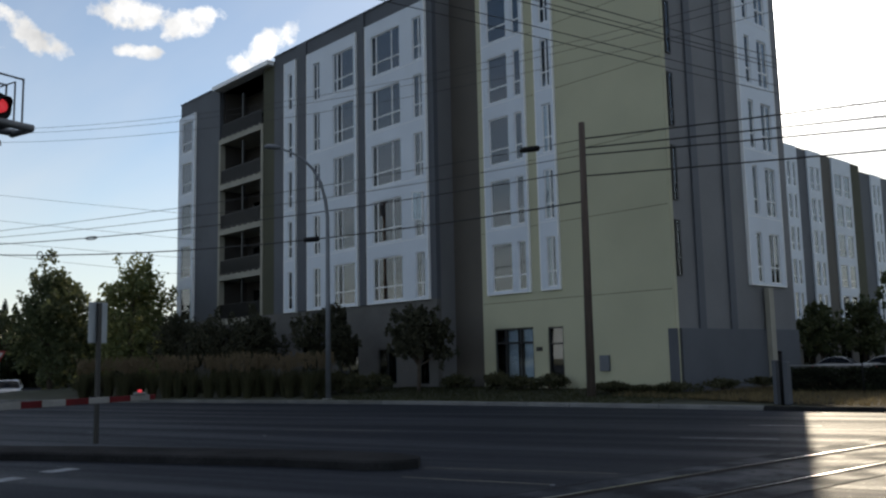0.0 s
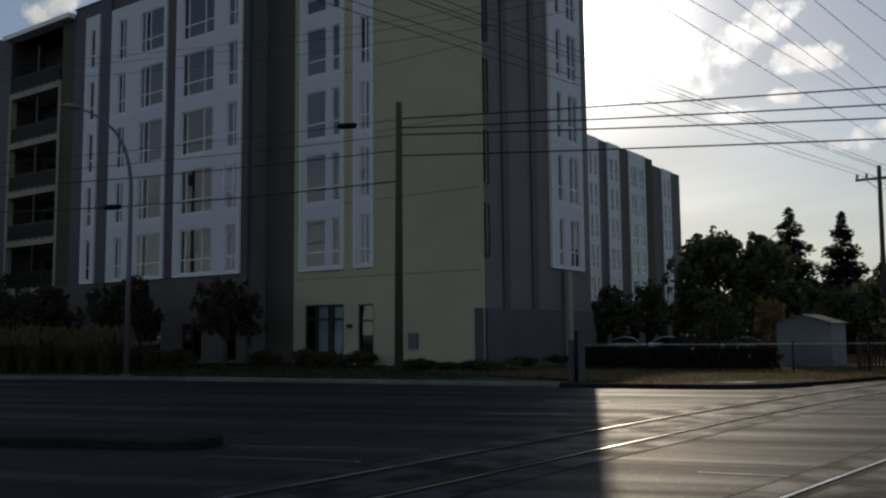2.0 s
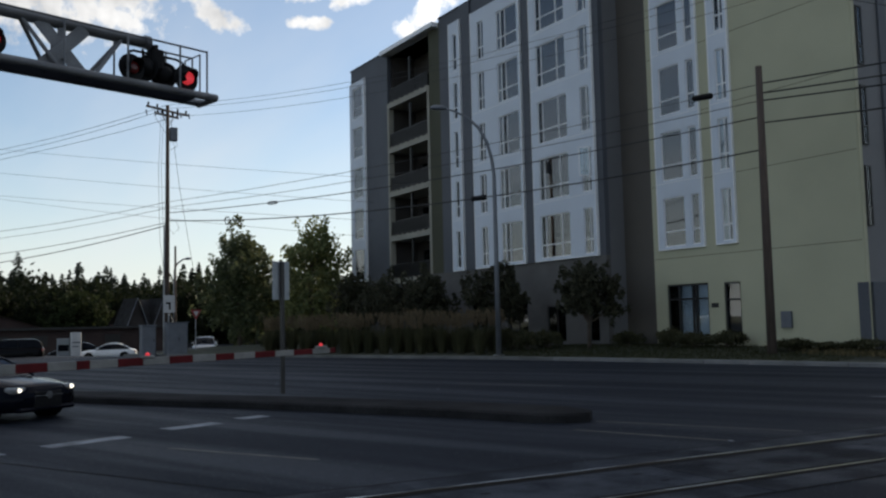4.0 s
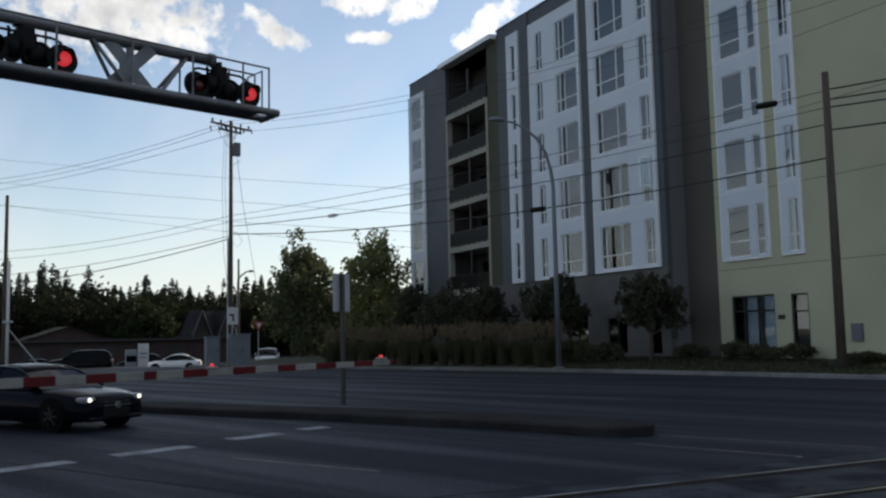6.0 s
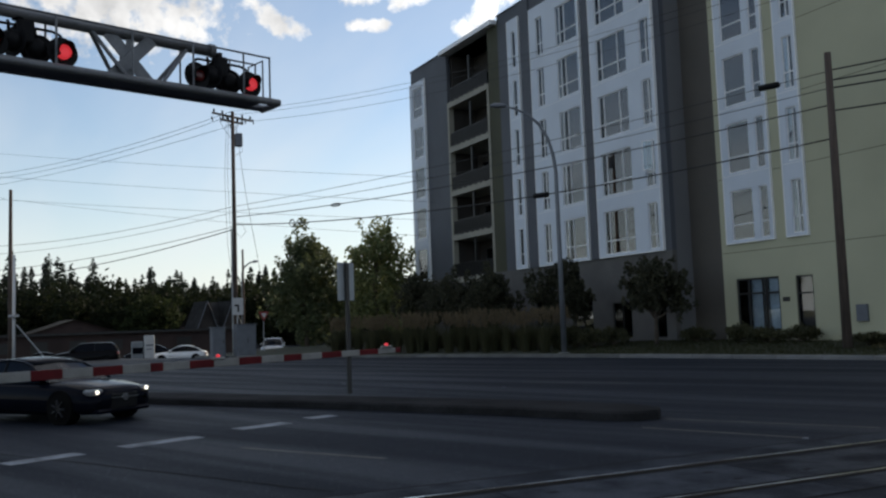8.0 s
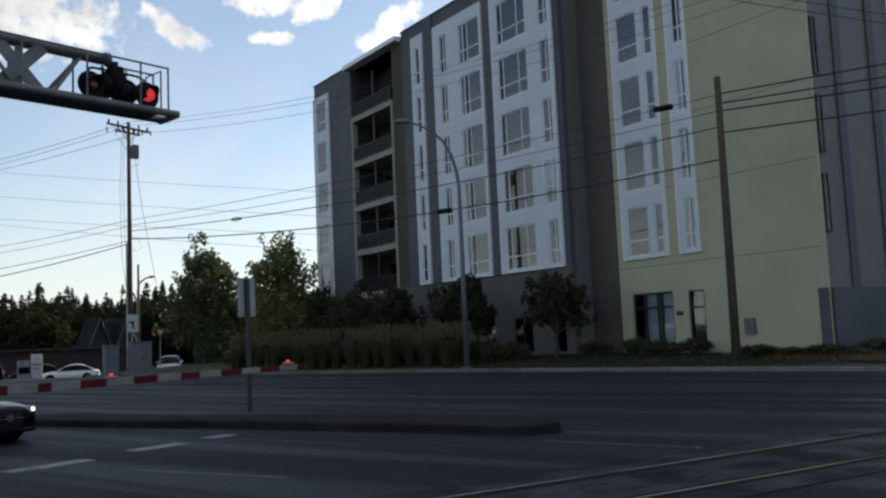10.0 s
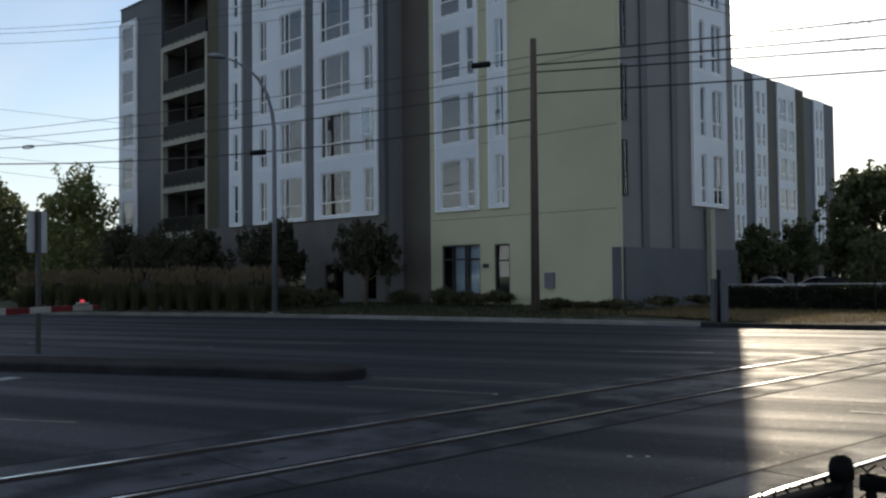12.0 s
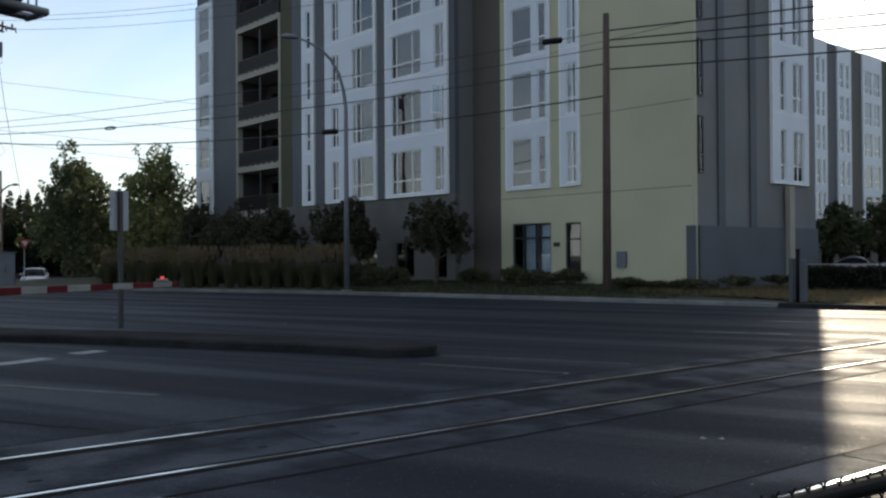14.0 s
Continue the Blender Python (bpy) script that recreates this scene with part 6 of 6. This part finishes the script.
def leaves(name, centres, radii, n, size, mat, parent=None, label="", up=0.25, aspect=0.6):
    """Many small leaf blades scattered over uneven clumps, denser towards their skins."""
    centres, radii = np.array(centres, float), np.array(radii, float)
    if radii.ndim == 1:
        radii = np.repeat(radii[:, None], 3, 1)
    vol = radii.prod(1) ** 0.67
    pick = rng.choice(len(centres), n, p=vol / vol.sum())
    d = rng.normal(size=(n, 3))
    d /= np.linalg.norm(d, axis=1)[:, None]
    r = rng.uniform(0.25, 1.0, n) ** 0.45 * (1 + 0.18 * rng.normal(size=n))
    pos = centres[pick] + d * r[:, None] * radii[pick]
    a = rng.normal(size=(n, 3))
    a[:, 2] += up
    a /= np.linalg.norm(a, axis=1)[:, None]
    b = np.cross(a, rng.normal(size=(n, 3)))
    b /= np.linalg.norm(b, axis=1)[:, None]
    s = size * rng.uniform(0.55, 1.35, n)[:, None]
    va, vb = a * s, b * s * aspect
    quads = np.stack([pos - va, pos + vb, pos + va, pos - vb], 1).reshape(-1, 3)
    me = bpy.data.meshes.new(name)
    me.vertices.add(4 * n)
    me.vertices.foreach_set("co", quads.ravel())
    me.loops.add(4 * n)
    me.loops.foreach_set("vertex_index", np.arange(4 * n, dtype=np.int32))
    me.polygons.add(n)
    me.polygons.foreach_set("loop_start", np.arange(0, 4 * n, 4, dtype=np.int32))
    me.update(calc_edges=True)
    me.materials.append(mat)
    ob = new(name, me)
    ob.parent = parent
    if label:
        ob["label"] = label
    return ob


def broadleaf(label, x, y, z, h, spread, trunk_h, n, size, mat, seed, cone=0.0, lobes=16, group="trees"):
    """Tapered trunk, limbs that reach the lobes of the crown, and leaves in the lobes."""
    r_ = random.Random(seed)
    t = thing("tree", label, "tree", (x, y, z), group=group)
    tops = []
    for i in range(lobes):
        s = (i + 0.5) / lobes
        zz_ = lerp(trunk_h, h - spread * 0.16, s)
        k = math.sin(math.pi * min(1.0, 0.22 + 0.78 * s)) ** 0.7 * (1 - cone * s)
        a = i * 2.4 + r_.uniform(-0.5, 0.5)
        rr = spread * 0.5 * k * r_.uniform(0.35, 0.95)
        tops.append((rr * math.cos(a), rr * math.sin(a), zz_))
    specs = [([(0, 0, -0.2), (0.03 * h * r_.uniform(-1, 1), 0.03 * h * r_.uniform(-1, 1), h * 0.45), (0, 0, h * 0.88)], [0.028 * h * 0.6 + 0.03, 0.014 * h + 0.02, 0.01])]
    part("trunk", tubes(*specs, n=8), M["bark"], t, smooth=True)
    bm = bmesh.new()
    for p in tops:
        z0_ = max(trunk_h * 0.7, p[2] - spread * 0.35)
        tube(bm, [(0, 0, z0_), (p[0] * 0.5, p[1] * 0.5, lerp(z0_, p[2], 0.6)), p], [0.012 * h * 0.5 + 0.01, 0.006 * h * 0.5 + 0.01, 0.006], 5)
    part("branching", bm, M["bark"], t)
    rad = [spread * r_.uniform(0.10, 0.21) * (1 - 0.45 * cone * (i / lobes)) for i in range(lobes)]
    rad = [(a, a, a * r_.uniform(0.75, 1.1)) for a in rad]
    # tufts that break the outline
    cs, rs = list(tops), list(rad)
    for p, q in zip(tops, rad):
        for _ in range(7):
            v = Vector((r_.gauss(0, 1), r_.gauss(0, 1), r_.gauss(0.45, 0.8))).normalized() * q[0] * r_.uniform(0.9, 1.7)
            cs.append((p[0] + v.x, p[1] + v.y, p[2] + v.z))
            rs.append((q[0] * 0.27, q[0] * 0.27, q[0] * 0.42))
    leaves("crown", cs, rs, n, size, M[mat], t)
    return t


def conifer_points(x, y, h, w, rows, per, r_):
    """Drooping boughs set round an upright stem, in loose tiers."""
    out = []
    for i in range(rows * per):
        s = r_.random() ** 1.25
        tier = 0.7 + 0.3 * math.sin(s * rows * 2.1)
        reach = w * 0.5 * (1 - s) ** 0.9 * tier * r_.uniform(0.7, 1.08) + 0.02 * w
        out.append((x, y, h * (0.05 + 0.95 * s), r_.uniform(0, 2 * math.pi), reach))
    return out


def conifer_mesh(name, boughs, mat, parent=None, blades=7, size=0.16):
    n = len(boughs) * blades
    b = np.repeat(np.array(boughs), blades, 0)
    s = rng.uniform(0.15, 1.0, n)
    dirx, diry = np.cos(b[:, 3]), np.sin(b[:, 3])
    rr = b[:, 4] * s
    pos = np.stack([b[:, 0] + dirx * rr, b[:, 1] + diry * rr, b[:, 2] - 0.28 * rr + 0.12 * rr * s], 1)
    pos += rng.normal(size=(n, 3)) * (0.07 * b[:, 4])[:, None]
    ln = size * (0.5 + b[:, 4] * 0.5)
    a = np.stack([dirx + rng.normal(size=n) * 0.5, diry + rng.normal(size=n) * 0.5, -0.25 + rng.normal(size=n) * 0.3], 1)
    a /= np.linalg.norm(a, axis=1)[:, None]
    c = np.cross(a, rng.normal(size=(n, 3)))
    c /= np.linalg.norm(c, axis=1)[:, None]
    va, vb = a * ln[:, None], c * (ln * 0.4)[:, None]
    quads = np.stack([pos - va, pos + vb, pos + va, pos - vb], 1).reshape(-1, 3)
    me = bpy.data.meshes.new(name)
    me.vertices.add(4 * n)
    me.vertices.foreach_set("co", quads.ravel())
    me.loops.add(4 * n)
    me.loops.foreach_set("vertex_index", np.arange(4 * n, dtype=np.int32))
    me.polygons.add(n)
    me.polygons.foreach_set("loop_start", np.arange(0, 4 * n, 4, dtype=np.int32))
    me.update(calc_edges=True)
    me.materials.append(mat)
    ob = new(name, me)
    ob.parent = parent
    return ob


# young trees by the far corner of the block
broadleaf("leafy green young tree with an uneven crown", -64.0, 21.3, -0.15, 9.3, 7.2, 1.9, 11000, 0.15, "leaf_b", 13, cone=0.45, lobes=22)
broadleaf("leafy green young tree beside the building", -62.2, 26.3, -0.05, 9.8, 7.6, 1.2, 12000, 0.15, "leaf_a", 6, cone=0.3, lobes=24)
broadleaf("dark green tree at the end of the building", -70.0, 35.0, -0.55, 9.2, 7.0, 1.2, 4000, 0.22, "leaf_b", 8, cone=0.2)
broadleaf("dark green tree behind the young trees", -73.0, 26.5, -0.75, 6.6, 6.0, 0.8, 3500, 0.22, "leaf_b", 9, cone=0.2)
broadleaf("pale green rounded tree before the far woods", -118.0, 18.4, -0.75, 7.4, 9.0, 1.4, 5000, 0.26, "leaf_l", 15, lobes=20)
# small dark street trees along the front
for i, (x, y, h, s) in enumerate(((-49.5, 26.2, 4.3, 4.2), (-45.6, 26.7, 4.2, 3.6), (-39.4, 27.4, 4.4, 3.0), (-33.0, 28.3, 4.4, 3.4), (-53.0, 25.5, 4.4, 3.4))):
    broadleaf("small dark street tree in front of the ground floor", x, y, lawn_height(x, y), h, s * 1.1, 1.7, 6000, 0.1, "leaf_s", 20 + i, lobes=14, group="street trees")

# ornamental grasses with pale plumes, and shrubs on the bank


def grass_clump(n, h, w, mat, name="clump"):
    verts, faces = [], []
    for _ in range(n):
        a, r0 = rng.uniform(0, 2 * math.pi), rng.uniform(0, 0.25) * w
        lean, hh, bw = rng.uniform(0.1, 0.6) * w, h * rng.uniform(0.6, 1.1), rng.uniform(0.008, 0.02)
        x0, y0, dx, dy = r0 * math.cos(a), r0 * math.sin(a), math.cos(a), math.sin(a)
        k = len(verts)
        px_, py_ = -dy * bw, dx * bw
        verts += [(x0 - px_, y0 - py_, 0), (x0 + px_, y0 + py_, 0), (x0 + dx * lean * 0.4 + px_, y0 + dy * lean * 0.4 + py_, hh * 0.6), (x0 + dx * lean * 0.4 - px_, y0 + dy * lean * 0.4 - py_, hh * 0.6),
                  (x0 + dx * lean, y0 + dy * lean, hh)]
        faces += [(k, k + 1, k + 2, k + 3), (k + 3, k + 2, k + 4)]
    return verts, faces


def grass_plant(label, x, y, h, w):
    t = thing("ornamental_grass", label, "ornamental grass", (x, y, lawn_height(x, y) - 0.02), rng.uniform(0, 360), "ornamental grasses")
    v, f = grass_clump(260, h * 0.7, w, None)
    link("blades", v, f, M["shrub"], t)
    cs = [(rng.normal() * w * 0.3, rng.normal() * w * 0.3, h * rng.uniform(0.72, 1.0)) for _ in range(46)]
    leaves("plumes", cs, [(0.04, 0.04, 0.16)] * 46, 900, 0.06, M["plume"], t, "tan feathery plumes", up=2.0, aspect=0.25)
    return t


proto = [grass_plant("tall ornamental grass with tan plumes", -45.0, 24.0, 1.9, 0.9), grass_plant("tall ornamental grass with tan plumes", -43.5, 24.6, 2.1, 1.0)]
for i in range(30):
    x = -50.8 + i * 0.5
    if -43 < x or i % 6 == 5:
        x += 0.4
    yk = 12.6 + (x + 60) * 0.413 if x < -41.6 else 20.2 + (x + 41.6) * 0.36
    y = yk + 1.3 + rng.uniform(0, 2.2)
    copy_thing(proto[i % 2], pose(x, y, lawn_height(x, y) - 0.02, 0, 0, rng.uniform(0, 360)))


def shrub(label, x, y, h, w, mat="shrub", n=1800):
    t = thing("shrub", label, "shrub", (x, y, lawn_height(x, y)), group="shrubs")
    cs = [(rng.normal() * w * 0.24, rng.normal() * w * 0.24, h * rng.uniform(0.3, 0.75)) for _ in range(12)]
    bm = bmesh.new()
    for c in cs:
        tube(bm, [(0, 0, -0.05), (c[0] * 0.6, c[1] * 0.6, c[2] * 0.6), c], [0.02, 0.012, 0.005], 5)
    part("stem", bm, M["bark"], t)
    leaves("foliage", cs, [w * 0.2] * 12, n, 0.07, M[mat], t)
    return t


sp = [shrub("low dark clipped shrub on the bank", -37.0, 26.6, 1.1, 1.3), shrub("low dark spreading shrub on the bank", -35.2, 27.5, 0.9, 1.5)]
for i in range(16):
    x = -54.2 + i * 1.24
    yk = 12.6 + (x + 60) * 0.413 if x < -41.6 else 20.2 + (x + 41.6) * 0.32
    y = min(yk + 3.6 + rng.uniform(0, 2.0), 30.0 if x < -34 else 31.0)
    c = copy_thing(sp[i % 2], pose(x, y, lawn_height(x, y), 0, 0, rng.uniform(0, 360)))
    c.scale = (1, 1, rng.uniform(0.85, 1.35))
for x, y, s in ((-32.0, 29.9, 0.8), (-29.7, 30.4, 0.9), (-28.0, 30.2, 0.75), (-26.6, 30.6, 0.8), (-23.0, 30.2, 0.55), (-21.9, 30.8, 0.35), (-20.2, 31.0, 0.5), (-19.4, 33.0, 0.5), (-19.2, 36.0, 0.45)):
    c = copy_thing(sp[1], pose(x, y, lawn_height(x, y), 0, 0, rng.uniform(0, 360)))
    c.scale = (1, 1, s)

# blades on the bank and dry grass on the verge


def blade_field(name, pts, h, mat, label, per=1):
    verts, faces = [], []
    for x, y, z in pts:
        for _ in range(per):
            a, hh = rng.uniform(0, 2 * math.pi), h * rng.uniform(0.4, 1.2)
            xx, yy = x + rng.normal() * 0.06, y + rng.normal() * 0.06
            k = len(verts)
            dx, dy = math.cos(a) * 0.012, math.sin(a) * 0.012
            lx, ly = rng.normal() * 0.3 * hh, rng.normal() * 0.3 * hh
            verts += [(xx - dx, yy - dy, z - 0.01), (xx + dx, yy + dy, z - 0.01), (xx + lx, yy + ly, z + hh)]
            faces.append((k, k + 1, k + 2))
    ob = link(name, verts, faces, mat)
    return tagged(ob, label, "grass", kind="stuff")


pts = []
for _ in range(9000):
    x = rng.uniform(-36, -19)
    y = rng.uniform(23.5, 31.5)
    z = lawn_height(x, y)
    if z > 0.08:
        pts.append((x, y, z))
blade_field("lawn_grass", pts, 0.12, M["turf"], "short rough lawn grass on the bank", 2)
pts = []
while len(pts) < 9000:
    x, y = rng.uniform(-22, -5.5), rng.uniform(28.6, 46)
    if y > 29.0 + max(0, (x + 12)) * 1.1 and (x < -6.5 or y > 37) and x < -5.6 + (y - 39.5) * 0.1:
        pts.append((x, y, 0.1 if x > -12 else 0.1 + (-12 - x) * 0.018))
blade_field("dry_grass", pts, 0.2, M["straw"], "dry straw-coloured grass on the verge", 3)

# dark clipped hedge behind the fence
hd = thing("hedge", "long low dark clipped hedge behind the fence", "hedge", (0, 0, 0.1))
HA, HB = Vector((-18.2, 35.6, 0)), Vector((-10.9, 40.3, 0))
hedge_c, hedge_r = [], []
for i in range(64):
    p = HA.lerp(HB, i / 63)
    for k in range(3):
        hedge_c.append((p.x + rng.normal() * 0.08, p.y + rng.normal() * 0.2, 0.26 + 0.33 * k + rng.normal() * 0.02))
        hedge_r.append((0.27, 0.27, 0.2))
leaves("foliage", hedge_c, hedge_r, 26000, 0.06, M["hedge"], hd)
bm = bmesh.new()
for i in range(30):
    p = HA.lerp(HB, i / 29)
    tube(bm, [(p.x, p.y, -0.1), (p.x + 0.05, p.y, 0.5), (p.x - 0.05, p.y, 1.0)], [0.03, 0.02, 0.01], 5)
part("stem", bm, M["bark"], hd)

# trees to the right of the block
broadleaf("large dark round-crowned tree behind the car park", -23.5, 70.0, 0.0, 9.6, 7.0, 1.6, 9000, 0.24, "leaf_b", 41, lobes=24)
broadleaf("large dark tree behind the car park", -20.0, 71.5, 0.0, 9.4, 6.0, 1.6, 8000, 0.24, "leaf_b", 42, lobes=22)
broadleaf("small orange-tinged tree behind the hedge", -15.6, 57.5, 0.0, 3.7, 2.9, 0.9, 3500, 0.12, "leaf_o", 43, lobes=14)
broadleaf("green shrubby tree behind the hedge", -19.0, 57.0, 0.0, 4.2, 3.2, 0.8, 3500, 0.12, "leaf_b", 44, lobes=14)
for i, (x, y, h, s) in enumerate(((-13.2, 70, 5.4, 6.5), (-9.8, 66, 5.6, 6.0), (-6.8, 68, 7.6, 6.0), (-3.6, 67, 7.0, 5.5), (-10.5, 74, 7.0, 6), (-2.0, 76, 8.6, 6.5), (-7.6, 58, 4.6, 4.6), (-5.0, 60, 5.0, 4.6), (3.0, 82, 9.0, 7), (-17.5, 76, 5.8, 7.5))):
    broadleaf("dark green tree in the belt beside the track", x, y, 0.0, h, s, 0.6, 4500, 0.22, "leaf_b", 60 + i, cone=0.25, lobes=16, group="trees beside the track")
r_ = random.Random(11)
for x, y, h, w in ((-20.3, 81.5, 12.8, 12.0), (-16.8, 86.0, 12.6, 10.5), (-9.6, 78, 8.4, 5.0), (-6.3, 79, 9.6, 6.2), (-3.4, 77, 8.8, 5.6), (-12.6, 80, 8.2, 4.6), (-0.6, 80, 10.2, 6.0)):
    t = thing("conifer", "dark spruce with tiered drooping boughs", "tree", (x, y, 0), group="spruces")
    part("trunk", tubes(([(0, 0, -0.2), (0, 0, h * 0.97)], [0.2, 0.02]), n=8), M["bark"], t, smooth=True)
    conifer_mesh("crown", conifer_points(0, 0, h, w, 22, 44, r_), M["leaf_c"], t, 16, 0.15)

# far woods: conifers and broad crowns along the skyline
boughs = []
for i in range(210):
    az = lerp(-101, -58, i / 209) + r_.uniform(-0.3, 0.3)
    dist = r_.uniform(165, 215)
    h = r_.choice((r_.uniform(9.5, 12.5), r_.uniform(11.0, 13.5), r_.uniform(13.0, 16.0))) * dist / 190 * (1.18 if az < -84 else 0.97)
    boughs += conifer_points(math.sin(radians(az)) * dist, math.cos(radians(az)) * dist, h, r_.uniform(6.5, 11.0), 14, 26, r_)
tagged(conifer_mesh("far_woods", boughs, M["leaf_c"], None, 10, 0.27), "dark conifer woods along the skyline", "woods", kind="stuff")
cs, rs = [], []
for i in range(160):
    az = lerp(-101, -62, i / 159) + r_.uniform(-0.4, 0.4)
    dist = r_.uniform(125, 160)
    x, y = math.sin(radians(az)) * dist, math.cos(radians(az)) * dist
    h = r_.choice((r_.uniform(4.5, 7.5), r_.uniform(5.5, 9.0)))
    for k in range(4):
        cs.append((x + r_.gauss(0, 1.6), y + r_.gauss(0, 1.6), h * (0.2 + 0.22 * k)))
        rs.append(r_.uniform(1.3, 2.4))
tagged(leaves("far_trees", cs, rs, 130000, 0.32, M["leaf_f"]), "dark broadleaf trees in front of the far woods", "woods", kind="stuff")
cs, rs = [], []
for i in range(120):
    az = lerp(-26, 40, i / 119)
    dist = r_.uniform(120, 170)
    x, y = math.sin(radians(az)) * dist, math.cos(radians(az)) * dist
    h = r_.uniform(4.0, 8.5)
    for k in range(4):
        cs.append((x + r_.gauss(0, 1.6), y + r_.gauss(0, 1.6), h * (0.2 + 0.22 * k)))
        rs.append(r_.uniform(1.5, 2.6))
tagged(leaves("far_trees", cs, rs, 70000, 0.36, M["leaf_f"]), "dark trees beyond the car park", "woods", kind="stuff")

# parked cars behind the hedge
for i, (x, y, m, l) in enumerate(((-30.5, 70, "car_silver", "silver"), (-27.2, 71, "car_white", "white"), (-24.2, 66, "car_black", "black"), (-18.4, 62, "car_silver", "silver"), (-15.0, 63, "car_white", "white"))):
    car(l + " car parked in the lot behind the hedge", m, (x, y, 0), 10 + 7 * i, 4.5, 1.8, 1.45)

# trees in front of the rear wing
for i, (x, y, h) in enumerate(((-33.5, 73, 6.2), (-32.5, 79, 6.4), (-30.5, 84, 6.0))):
    broadleaf("dark green tree in front of the rear wing", x, y, 0.0, h, 4.4, 1.8, 3500, 0.18, "leaf_b", 90 + i, lobes=14, group="trees before the wing")
